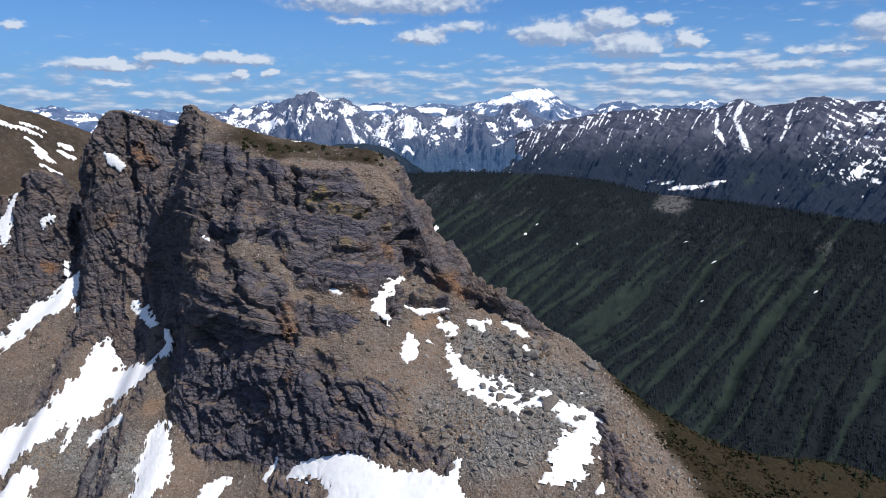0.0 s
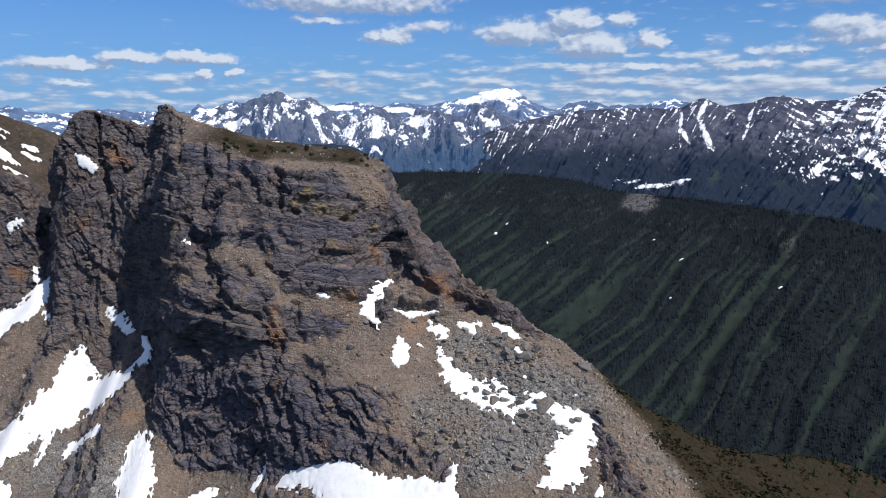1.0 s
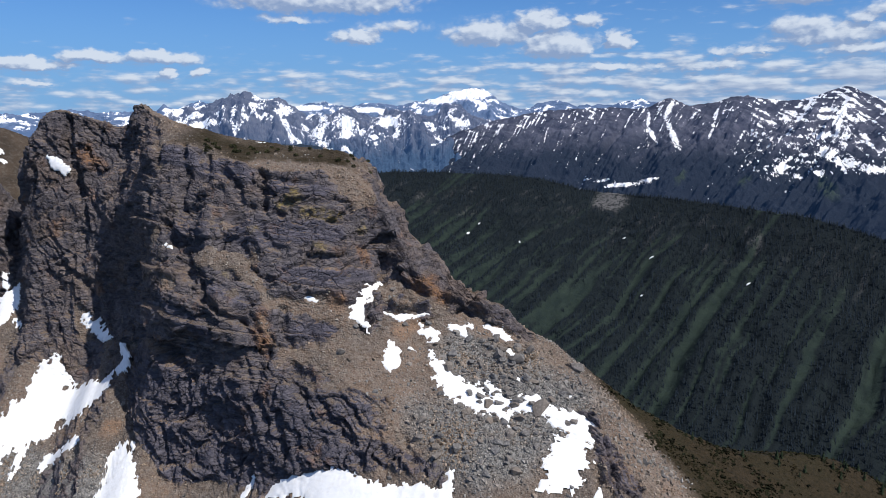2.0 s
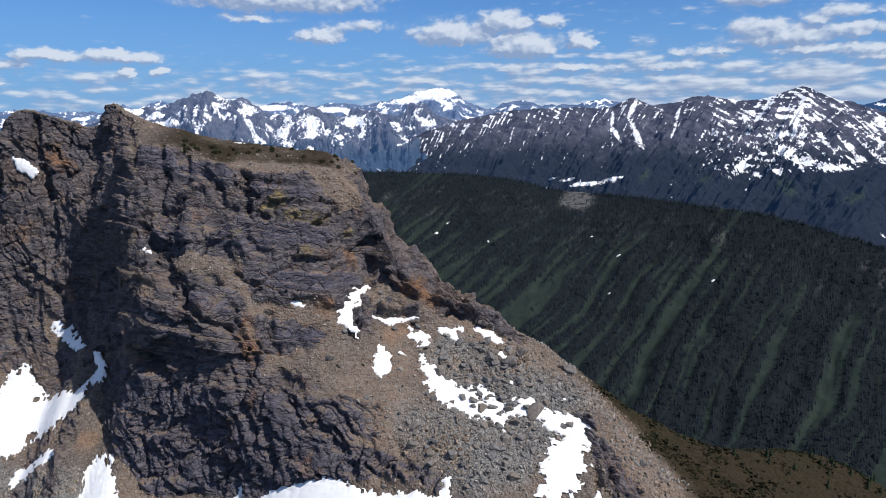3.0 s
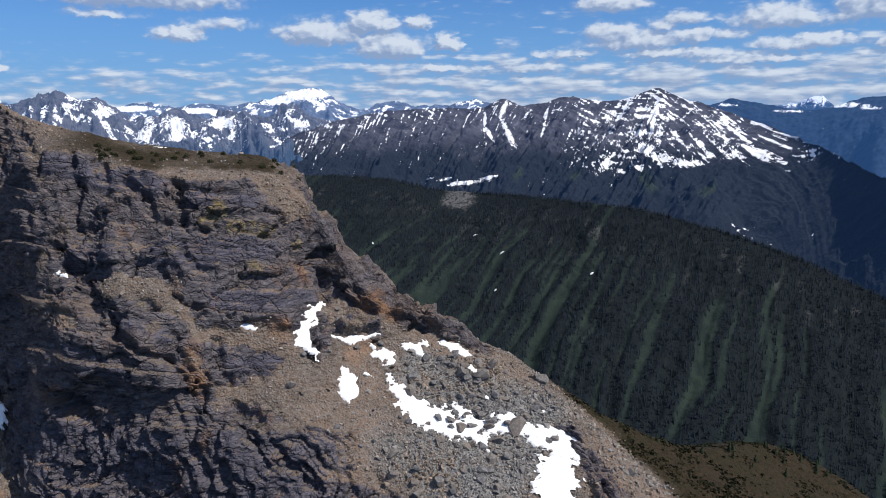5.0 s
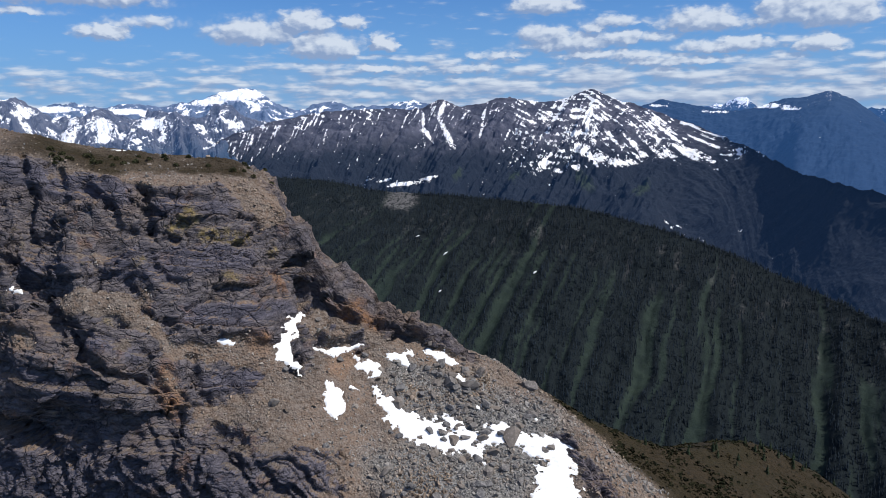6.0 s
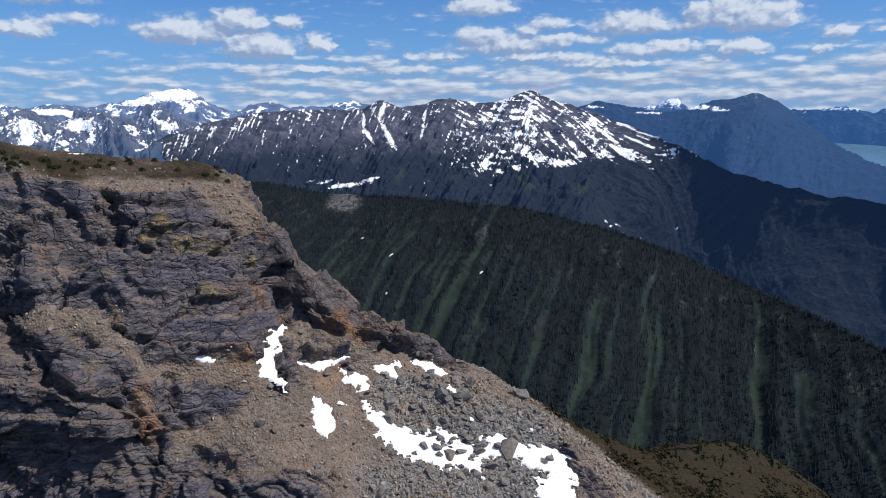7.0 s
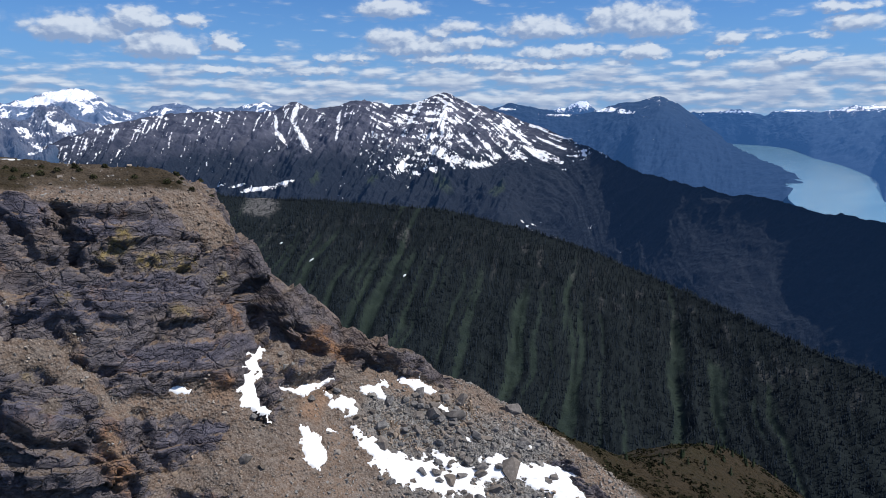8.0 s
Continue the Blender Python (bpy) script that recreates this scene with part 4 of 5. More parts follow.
snow("snow patch below the corner of the cliff", [(-58.5, 155.5, 411.3, 0.9), (-55.1, 154.5, 411.6, 2.9), (-51.7, 155.2, 412.9, 1.5)], [(-56.1, 151.5, 409.8, 2.9)])
snow("thin snow streak at the cliff foot", [(-39.5, 154.4, 418.9, 0.7), (-40.8, 153.1, 416.7, 0.9), (-42.5, 152.1, 415.1, 0.7)])
snow("scrap of snow beside the stony crest", [(31.6, 127.5, 428.3, 0.6), (30.9, 125.8, 427.3, 0.9)])
snow("thin sliver of snow on the back edge of the plateau", [(-44.5, 207.5, 491.6, 0.5), (-42, 208, 491.2, 0.9), (-39.5, 207.5, 490.6, 0.5)])
snow("scraps of snow on rust-red scree", [(-3.4, 162.0, 445.9, 0.7), (-2.1, 161.6, 445.2, 0.7)], [(-3.8, 168.6, 451.6, 0.5)])
snow("little patch of snow by the boulders", [(20.0, 161.6, 444.3, 1.0), (20.4, 160.6, 443.8, 0.8)], [(20.4, 153.9, 440.5, 0.8)], [(31.2, 148.8, 438.1, 0.6)])

MOUNTAIN = build_mountain()


# ---- far country, laid out by bearing and distance from HOME ----
HOME = np.array([-23.0, 16.0, 500.0])


def far_range(name, skyline, material, label, relief, snow_line, wood, grain, cols=500, rows=120, back=300, power=1.15, slant=0.0, seed=0.0, step=8.0, home=HOME, beds_share=0.14, fields=(), sharp=0.5, jag=0.10, calm=1.0, cut=0.35, cover=None, bedded=True, meadow=(), soft_from=None):
    """A mountain range. skyline rows: bearing, elevation (degrees), distance of the crest, distance and height of its foot.
    fields: snowfields as (bearing, elevation, half width, half height, lean)."""
    s = np.array(skyline, float)
    b = np.linspace(s[0, 0], s[-1, 0], cols)
    el, rc, rf, zf = (cubic(s[:, 0], s[:, i], b) for i in (1, 2, 3, 4))
    zc = home[2] + rc * np.tan(np.radians(el))
    t = np.concatenate((np.linspace(-1, 0, max(8, rows // 8))[:-1], np.linspace(0, 1, rows) ** 1.15))[:, None]
    r = np.where(t < 0, rc - t * back, rc + (rf - rc) * t)
    z = np.where(t < 0, zc + t * back * 0.8, zc + (zf - zc) * np.abs(t) ** (1 / power))
    br = np.radians(b)[None, :] + 0 * r
    P = np.stack((home[0] + r * np.sin(br), home[1] + r * np.cos(br), z), -1)
    q = P.reshape(-1, 3).copy()
    depth = np.clip(np.abs(t) * 4, 0.06, 1) * np.clip((1 - np.maximum(t, 0)) * 4, 0, 1) * np.clip((zc - zf - 20) / 400, 0.0, 1)[None, :]
    along = (br * rc[None, :]).reshape(-1) + slant * (rc[None, :] - r).reshape(-1)
    down = (rc[None, :] - r).reshape(-1)
    bend = grain * 0.25 * fbm(q / (grain * 1.3) + seed, 3)
    spur = ridged(np.stack(((along + bend) / grain, down / (grain * 3.5), np.full_like(down, seed)), 1), 5, 0.5).reshape(r.shape)
    crag = ridged(q / (grain * 0.45) + seed, 5, 0.55).reshape(r.shape)
    rill = ridged(np.stack(((along + 0.5 * bend) / (grain * 0.16), down / (grain * 1.6), np.full_like(down, seed + 3)), 1), 3, 0.5).reshape(r.shape)
    bed = fbm(np.stack((along / 700, down / 300, q[:, 2] / 160), 1) + seed, 3).reshape(r.shape)
    V = P.copy()
    if soft_from:
        depth = depth * (1 - 0.88 * smooth(*soft_from, b))[None, :]
    V[..., 2] += relief * depth * (0.9 * (spur - 0.6) + 0.16 * (crag - 0.6) + 0.20 * (rill - 0.6))
    V[..., 2] += relief * jag * (crag - 0.55) * (t >= -0.2) * smooth(1.0, 0.75, t)
    beds = (V[..., 2] + 0.26 * along.reshape(r.shape)) / step + 2.0 * bed
    V[..., 2] += relief * 0.04 * (beds - np.floor(beds)) * depth
    fine = fbm(q / (grain * 0.09) + seed, 4).reshape(r.shape)
    V[..., 2] += relief * 0.05 * fine * depth
    frac = (V[..., 2] - snow_line[0]) / (snow_line[1] - snow_line[0])
    streaks = fbm(np.stack(((along + bend) / (grain * 0.16), down / (grain * 0.9), np.full_like(down, seed + 7)), 1), 4).reshape(r.shape)
    layer = np.sin(beds * 6.283)
    white = frac + 0.55 * streaks + beds_share * layer * (0.35 + 0.65 * smooth(23, 30, b))[None, :] - 0.6 * (spur - 0.62) - 0.75 * (rill - 0.6) + 0.30 * fine - cut * smooth(snow_line[0] + 110, snow_line[0] + 10, V[..., 2])
    elev = np.degrees(np.arctan2(V[..., 2] - home[2], r))
    if cover:
        straight = (br * rc[None, :]).reshape(-1)
        drop = (zc[None, :] - V[..., 2]).reshape(-1)
        strip = fbm(np.stack(((drop - 0.40 * straight + 10 * bend / grain) / 15, straight / 85, np.full_like(drop, seed + 5)), 1), 5).reshape(r.shape)
        strip = strip / strip.std() + 0.35 * layer
        runnel = fbm(np.stack(((straight + 0.50 * drop + 0.12 * bend) / 15, drop / 85, np.full_like(drop, seed + 9)), 1), 4).reshape(r.shape)
        runnel = runnel / runnel.std() + 0.7 * strip * smooth(90, 10, drop).reshape(r.shape)
        beds_here = smooth(26, 31, b)[None, :]
        sign = beds_here * (0.85 * strip + 0.35 * runnel) + (1 - beds_here) * 0.95 * runnel - 0.35 * (rill - rill.mean()) / rill.std() - 0.3 * (spur - spur.mean()) / spur.std() + 0.35 * fine / fine.std()
        if not bedded:
            sign = fbm(q / 85 + seed + 4, 6).reshape(r.shape)
            sign = sign / sign.std() + 0.22 * runnel - 0.45 * (spur - spur.mean()) / spur.std()
        sign = sign / sign.std()
        white = 0.5 + 0.42 * (sign - cover(b[None, :], elev, zc[None, :] - V[..., 2]))
    for fb, fe, fw, fh, lean in fields:
        d = np.hypot((np.degrees(br) - fb - lean * (elev - fe)) / fw, (elev - fe) / fh)
        white = np.maximum(white, 0.85 + 0.35 * (1 - calm) - 0.5 * d ** 2 + calm * (0.6 * streaks + 0.5 * fine - 0.4 * (rill - 0.6)))
    green = np.clip((wood - V[..., 2]) / 110 + 0.5 + 0.7 * streaks, 0, 1)
    if soft_from:
        green = np.maximum(green, smooth(soft_from[0] + 1, soft_from[1] + 1, b)[None, :])
    lush = np.zeros_like(white)
    for fb, fe, fw, fh, lean in meadow:
        d = np.hypot((np.degrees(br) - fb - lean * (elev - fe)) / fw, (elev - fe) / fh)
        lush = np.maximum(lush, 1.1 - d + 0.9 * streaks + 0.5 * fine)
    me = mesh_of(name, V.reshape(-1, 3), sheet_faces(*r.shape)[:, ::-1], material, {"snow": 0.5 + sharp * (white - 0.5), "wood": green, "lush": lush, "chute": streaks if bedded else 0 * streaks, "bed": layer})
    return tagged(new(name, me), label, "mountain range", kind="structure"), V


FAR = 4880.0
LAST = np.array([-52.8, 57.9, 499.5])
# painted haze: emission colour; the ranges' rock and forest tones are tinted blue too
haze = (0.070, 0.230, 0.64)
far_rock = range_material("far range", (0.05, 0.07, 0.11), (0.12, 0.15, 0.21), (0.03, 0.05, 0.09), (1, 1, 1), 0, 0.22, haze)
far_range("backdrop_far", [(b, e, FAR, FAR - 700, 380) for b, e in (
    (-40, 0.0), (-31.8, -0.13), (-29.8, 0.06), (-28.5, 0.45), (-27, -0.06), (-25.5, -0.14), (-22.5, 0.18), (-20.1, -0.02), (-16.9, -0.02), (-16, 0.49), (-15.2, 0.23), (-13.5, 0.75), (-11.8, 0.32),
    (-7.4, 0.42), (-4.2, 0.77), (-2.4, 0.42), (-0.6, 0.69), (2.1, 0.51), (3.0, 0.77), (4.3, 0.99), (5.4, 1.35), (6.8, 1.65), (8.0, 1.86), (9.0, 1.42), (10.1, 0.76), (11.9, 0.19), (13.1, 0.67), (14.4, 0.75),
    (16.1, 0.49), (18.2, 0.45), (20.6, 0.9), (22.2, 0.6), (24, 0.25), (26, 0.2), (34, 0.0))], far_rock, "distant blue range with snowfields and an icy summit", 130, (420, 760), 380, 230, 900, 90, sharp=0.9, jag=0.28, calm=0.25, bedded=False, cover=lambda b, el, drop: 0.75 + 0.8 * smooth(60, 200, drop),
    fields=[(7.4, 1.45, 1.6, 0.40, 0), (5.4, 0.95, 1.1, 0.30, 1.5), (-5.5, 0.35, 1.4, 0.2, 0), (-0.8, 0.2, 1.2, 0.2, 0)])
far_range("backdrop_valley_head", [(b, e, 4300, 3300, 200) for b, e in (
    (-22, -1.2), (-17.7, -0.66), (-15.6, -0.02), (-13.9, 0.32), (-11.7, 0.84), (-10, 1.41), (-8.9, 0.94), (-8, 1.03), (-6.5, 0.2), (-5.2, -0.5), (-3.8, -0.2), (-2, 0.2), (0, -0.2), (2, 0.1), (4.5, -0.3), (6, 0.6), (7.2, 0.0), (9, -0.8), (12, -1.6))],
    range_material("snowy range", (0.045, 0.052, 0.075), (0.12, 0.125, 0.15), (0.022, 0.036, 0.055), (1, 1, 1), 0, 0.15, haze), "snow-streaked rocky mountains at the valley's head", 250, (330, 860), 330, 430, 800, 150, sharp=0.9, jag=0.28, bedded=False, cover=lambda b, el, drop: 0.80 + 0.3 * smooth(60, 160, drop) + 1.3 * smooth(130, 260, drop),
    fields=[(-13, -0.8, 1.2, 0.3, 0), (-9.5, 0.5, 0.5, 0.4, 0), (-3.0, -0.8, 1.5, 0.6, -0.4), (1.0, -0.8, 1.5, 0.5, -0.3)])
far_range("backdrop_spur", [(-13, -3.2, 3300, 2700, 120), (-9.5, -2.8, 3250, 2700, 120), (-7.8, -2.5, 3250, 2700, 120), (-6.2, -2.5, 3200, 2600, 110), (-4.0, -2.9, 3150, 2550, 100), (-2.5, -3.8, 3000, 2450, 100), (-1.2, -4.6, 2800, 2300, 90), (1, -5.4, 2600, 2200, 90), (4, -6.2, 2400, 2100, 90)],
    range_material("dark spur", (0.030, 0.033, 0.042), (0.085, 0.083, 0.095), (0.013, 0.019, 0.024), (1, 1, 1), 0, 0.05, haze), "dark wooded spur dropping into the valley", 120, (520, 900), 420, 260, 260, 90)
RIDGE_LINE = [(4, -2.6, 3800, 2900, 120), (8, -1.35, 3770, 2850, 110), (10.5, -0.65, 3760, 2800, 110), (13, -0.1, 3740, 2800, 110), (16.5, 0.17, 3740, 2800, 100), (18.8, 0.2, 3740, 2750, 100), (21.6, 0.2, 3740, 2750, 100),
    (22.6, 0.55, 3740, 2700, 100), (23.5, 0.95, 3740, 2700, 100), (25.2, 0.4, 3740, 2700, 100), (26.6, 0.5, 3740, 2600, 90), (28.4, 1.05, 3740, 2600, 90), (30, 0.9, 3740, 2600, 90), (32, 0.68, 3740, 2500, 80), (33.8, 1.1, 3740, 2500, 80)]
RIDGE_LINE += [(35.4, 1.62, 3760, 2400, 80), (36.6, 1.2, 3740, 2400, 80), (38.4, 0.6, 3700, 2300, 80), (41.5, -0.55, 3650, 2200, 70), (44.5, -1.6, 3480, 2100, 60), (47.7, -3.0, 2980, 1900, 70),
    (50.8, -4.45, 2370, 1650, 80), (53.8, -5.28, 1990, 1400, 90), (57.1, -5.85, 1790, 1250, 90), (61.8, -6.57, 1590, 1150, 60), (67.8, -7.62, 1370, 1010, 30), (75, -8.5, 1220, 880, 10), (86, -9.6, 1080, 780, -10)]


def ridge_snow(b, el, drop):
    """How much of the ridge lies bare: high numbers leave little snow."""
    west = 1.28 + 1.05 * smooth(30, 150, drop) + 0.6 * smooth(170, 300, drop) - 0.35 * smooth(16, 8, b)
    east = 0.34 + 0.22 * smooth(60, 160, drop) + 2.6 * smooth(-3.9, -5.3, el - 0.10 * (b - 36)) + 0.5 * smooth(33.5, 29, b)
    mix = smooth(27, 31, b)
    return west * (1 - mix) + east * mix + 2.6 * smooth(47.5, 54, b)


# the forest colour is near black: cloud shade over the lower slopes is painted in
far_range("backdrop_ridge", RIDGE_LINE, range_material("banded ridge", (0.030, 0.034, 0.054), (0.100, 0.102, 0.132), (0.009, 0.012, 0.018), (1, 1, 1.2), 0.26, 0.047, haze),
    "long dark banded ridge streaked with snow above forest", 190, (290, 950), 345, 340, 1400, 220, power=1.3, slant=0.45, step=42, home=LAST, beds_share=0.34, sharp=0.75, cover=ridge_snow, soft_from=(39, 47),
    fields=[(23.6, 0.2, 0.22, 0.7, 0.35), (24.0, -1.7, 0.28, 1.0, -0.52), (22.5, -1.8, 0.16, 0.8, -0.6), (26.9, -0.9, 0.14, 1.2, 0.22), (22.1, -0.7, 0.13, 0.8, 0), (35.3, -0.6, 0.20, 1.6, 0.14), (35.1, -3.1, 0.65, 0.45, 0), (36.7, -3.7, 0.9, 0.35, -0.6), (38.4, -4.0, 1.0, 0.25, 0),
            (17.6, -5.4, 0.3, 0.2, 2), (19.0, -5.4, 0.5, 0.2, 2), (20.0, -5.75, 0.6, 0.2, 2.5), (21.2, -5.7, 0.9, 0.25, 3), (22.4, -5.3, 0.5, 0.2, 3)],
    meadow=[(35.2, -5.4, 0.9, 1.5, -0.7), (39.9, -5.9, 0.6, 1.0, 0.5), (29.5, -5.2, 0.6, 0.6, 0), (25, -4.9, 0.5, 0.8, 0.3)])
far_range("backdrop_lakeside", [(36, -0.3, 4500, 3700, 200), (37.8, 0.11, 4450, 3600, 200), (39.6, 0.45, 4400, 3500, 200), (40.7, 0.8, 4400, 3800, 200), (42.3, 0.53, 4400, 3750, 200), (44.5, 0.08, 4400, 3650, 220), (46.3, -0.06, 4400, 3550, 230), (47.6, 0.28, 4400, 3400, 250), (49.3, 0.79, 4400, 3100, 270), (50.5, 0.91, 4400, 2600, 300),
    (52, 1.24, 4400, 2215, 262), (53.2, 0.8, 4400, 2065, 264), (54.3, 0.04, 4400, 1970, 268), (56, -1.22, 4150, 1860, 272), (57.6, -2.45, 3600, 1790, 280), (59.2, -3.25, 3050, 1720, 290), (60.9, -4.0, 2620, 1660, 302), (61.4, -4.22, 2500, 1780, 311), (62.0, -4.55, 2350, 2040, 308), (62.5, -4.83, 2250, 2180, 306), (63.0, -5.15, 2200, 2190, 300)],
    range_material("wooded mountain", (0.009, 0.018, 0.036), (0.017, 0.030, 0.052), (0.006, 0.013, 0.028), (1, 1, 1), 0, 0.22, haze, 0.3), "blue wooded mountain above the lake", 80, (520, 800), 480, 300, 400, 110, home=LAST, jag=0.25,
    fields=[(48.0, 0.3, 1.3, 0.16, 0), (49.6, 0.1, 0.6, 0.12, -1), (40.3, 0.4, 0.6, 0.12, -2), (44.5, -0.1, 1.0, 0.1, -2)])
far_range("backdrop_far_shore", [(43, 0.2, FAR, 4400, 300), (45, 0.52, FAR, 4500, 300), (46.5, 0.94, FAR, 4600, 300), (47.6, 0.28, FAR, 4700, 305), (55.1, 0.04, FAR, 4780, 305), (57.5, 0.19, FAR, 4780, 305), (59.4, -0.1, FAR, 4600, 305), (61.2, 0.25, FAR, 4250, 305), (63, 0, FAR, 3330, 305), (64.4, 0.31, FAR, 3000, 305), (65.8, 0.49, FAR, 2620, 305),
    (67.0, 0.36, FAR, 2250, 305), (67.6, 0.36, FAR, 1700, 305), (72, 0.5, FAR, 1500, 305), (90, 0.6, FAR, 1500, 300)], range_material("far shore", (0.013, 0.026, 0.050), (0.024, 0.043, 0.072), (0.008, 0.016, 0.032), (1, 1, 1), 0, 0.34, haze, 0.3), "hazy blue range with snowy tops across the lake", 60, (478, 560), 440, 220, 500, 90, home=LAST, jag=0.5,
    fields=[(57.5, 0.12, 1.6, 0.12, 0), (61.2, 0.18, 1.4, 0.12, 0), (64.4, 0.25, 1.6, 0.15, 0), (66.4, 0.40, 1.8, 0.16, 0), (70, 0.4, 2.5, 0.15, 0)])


# ---- the wooded ridge across the valley ----
def plain(name, colour, rough=0.9, spec=0.2, vary=0.35, scale=3.0):
    k = Mat(name, rough, spec)
    n = k.noise(scale, 6, 0.65)
    c = k.mix(k.span(n, 0.3, 0.7), tuple(v * (1 - vary) for v in colour), tuple(v * (1 + vary) for v in colour))
    return k.done(c, k.bump(n, 0.4, 0.3 / scale))


WOODED = [(-14, -6.6, 2300, 1700, 60), (-8, -6.1, 2150, 1500, 60), (-4.3, -5.4, 2000, 1350, 60), (-1.5, -4.9, 1900, 1250, 60), (3, -4.75, 1850, 1100, 40), (10, -5.0, 1780, 1000, 30), (13.5, -5.4, 1740, 950, 20), (18.2, -6.3, 1700, 900, 10), (23, -6.6, 1640, 860, 0), (27, -7.0, 1580, 830, 0),
          (32, -7.45, 1500, 800, -10), (38, -8.7, 1440, 770, -20), (44, -10.4, 1390, 740, -30), (49, -12.3, 1350, 720, -40), (56, -15.0, 1220, 650, -60), (62, -17.2, 1120, 600, -60), (75, -20, 1000, 540, -80), (98, -24, 900, 480, -85)]


def wooded_ridge():
    s = np.array(WOODED, float)
    cols, rows = 600, 150
    b = np.linspace(s[0, 0], s[-1, 0], cols)
    el, rc, rf, zf = (cubic(s[:, 0], s[:, i], b) for i in (1, 2, 3, 4))
    zc = HOME[2] + rc * np.tan(np.radians(el))
    t = np.concatenate((np.linspace(-1, 0, 12)[:-1], np.linspace(0, 1, rows)))[:, None]
    r = np.where(t < 0, rc - t * 260, rc + (rf - rc) * t)
    z = np.where(t < 0, zc + t * 180, zc + (zf - zc) * np.abs(t) ** 0.92)
    br = np.radians(b)[None, :] + 0 * r
    P = np.stack((HOME[0] + r * np.sin(br), HOME[1] + r * np.cos(br), z), -1)
    q = P.reshape(-1, 3)
    across = q[:, 0] * 0.66 - q[:, 1] * 0.75           # along the ridge: gullies run straight down from it
    down = -q[:, 0] * 0.75 - q[:, 1] * 0.66
    warp = 22 * fbm(q / 210, 3)
    rib = ridged(np.stack(((across + warp) / 50, down / 900, 0 * down), 1), 3).reshape(r.shape)
    depth = np.clip(np.abs(t) * 6, 0.15, 1)
    P[..., 2] += depth * (21 * (rib - 0.6)) + 16 * fbm(q / 120, 4).reshape(r.shape) * depth + 3 * fbm(q / 18, 3).reshape(r.shape)
    stripe = rib + 0.75 * fbm(np.stack(((across + warp) / 13, down / 380, 0 * down), 1), 4).reshape(r.shape)
    high = smooth(0.30, 0.08, np.maximum(t, 0))
    wood = np.clip(smooth(0.52, 0.68, stripe + 0.32 * high + 0.12 * smooth(20, 50, b)[None, :]), 0, 1)
    k = Mat("valley meadow and bush", 0.95, 0.1)
    w = k.attr("wood")
    n1, n2 = k.noise(0.03, 6, 0.65), k.noise(0.15, 7, 0.7)
    # cloud shade and distance haze are put into these dark bluish greens
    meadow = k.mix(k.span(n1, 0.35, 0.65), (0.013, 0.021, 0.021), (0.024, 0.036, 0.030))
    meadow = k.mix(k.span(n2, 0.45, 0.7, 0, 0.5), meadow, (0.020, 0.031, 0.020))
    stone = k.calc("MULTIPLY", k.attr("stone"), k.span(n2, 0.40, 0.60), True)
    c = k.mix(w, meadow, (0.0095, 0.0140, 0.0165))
    c = k.mix(stone, c, (0.105, 0.103, 0.105))
    talus = smooth(-12, 12, 34 - np.hypot(P[..., 0] - 520, (P[..., 1] - 1585) * 0.8) + 14 * fbm(q / 20, 3).reshape(r.shape))
    screes = smooth(0.15, 0.5, fbm(np.stack(((across + warp) / 30, down / 260, 0 * down), 1) + 8, 4).reshape(r.shape)) * smooth(7, -2, b)[None, :] * smooth(0.03, 0.1, t) * smooth(0.85, 0.6, t) * 0.55
    cliffs = smooth(0.1, 0.5, fbm(np.stack((across / 14, down / 60, 0 * down), 1) + 3, 3).reshape(r.shape)) * smooth(0.02, 0.1, t) * smooth(0.3, 0.16, t) * 0.6
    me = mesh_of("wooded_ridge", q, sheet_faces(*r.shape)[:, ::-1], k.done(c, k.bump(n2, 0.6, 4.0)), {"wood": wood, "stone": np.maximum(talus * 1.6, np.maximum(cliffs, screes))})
    tagged(new("ground_valley_ridge", me), "dark wooded valley ridge with green avalanche chutes", "ridge", kind="structure")
    return P, wood * (1 - talus) * (1 - screes), t


RIDGE = wooded_ridge()


def ridge_scraps():
    """Last scraps of snow in the gullies of the wooded ridge, given by bearing and distance."""
    gen = np.random.default_rng(77)
    P = RIDGE[0]
    for bear, dist, size in ((0.2, 1620, 22), (-0.4, 1660, 14), (3.5, 1330, 16), (4.2, 1340, 9), (7.6, 1560, 12), (8.6, 1580, 10), (2.4, 1480, 9), (22.6, 1420, 10), (22.0, 1300, 8), (20.4, 1500, 8), (30, 1300, 8), (12, 1500, 7)):
        spot = HOME[:2] + dist * np.array([math.sin(radians(bear)), math.cos(radians(bear))])
        d = np.hypot(P[..., 0] - spot[0], P[..., 1] - spot[1])
        i, j = np.unravel_index(d.argmin(), d.shape)
        n = normals_of(P[i - 2:i + 3, j - 2:j + 3])[2, 2]
        n = Vector(n if n[2] > 0 else -n)
        a = n.cross(Vector((0, 0, 1))).normalized()
        b = n.cross(a)
        V, F = [P[i, j] + np.array(n) * 3.0], []
        for k in range(18):
            t = k / 18 * 2 * math.pi
            r = size * 0.5 * (0.6 + 0.8 * gen.random())
            V.append(P[i, j] + np.array(a * (r * math.cos(t) * 0.6) + b * (r * math.sin(t))) + np.array(n) * 1.2)
            F.append((0, 1 + k, 1 + (k + 1) % 18))
        tagged(new("snow_scrap", mesh_of("snow_scrap", V, F, bpy.data.materials["old snow"])), "small scrap of snow in a gully of the wooded ridge", "snow", "snow scraps on the ridge")


ridge_scraps()


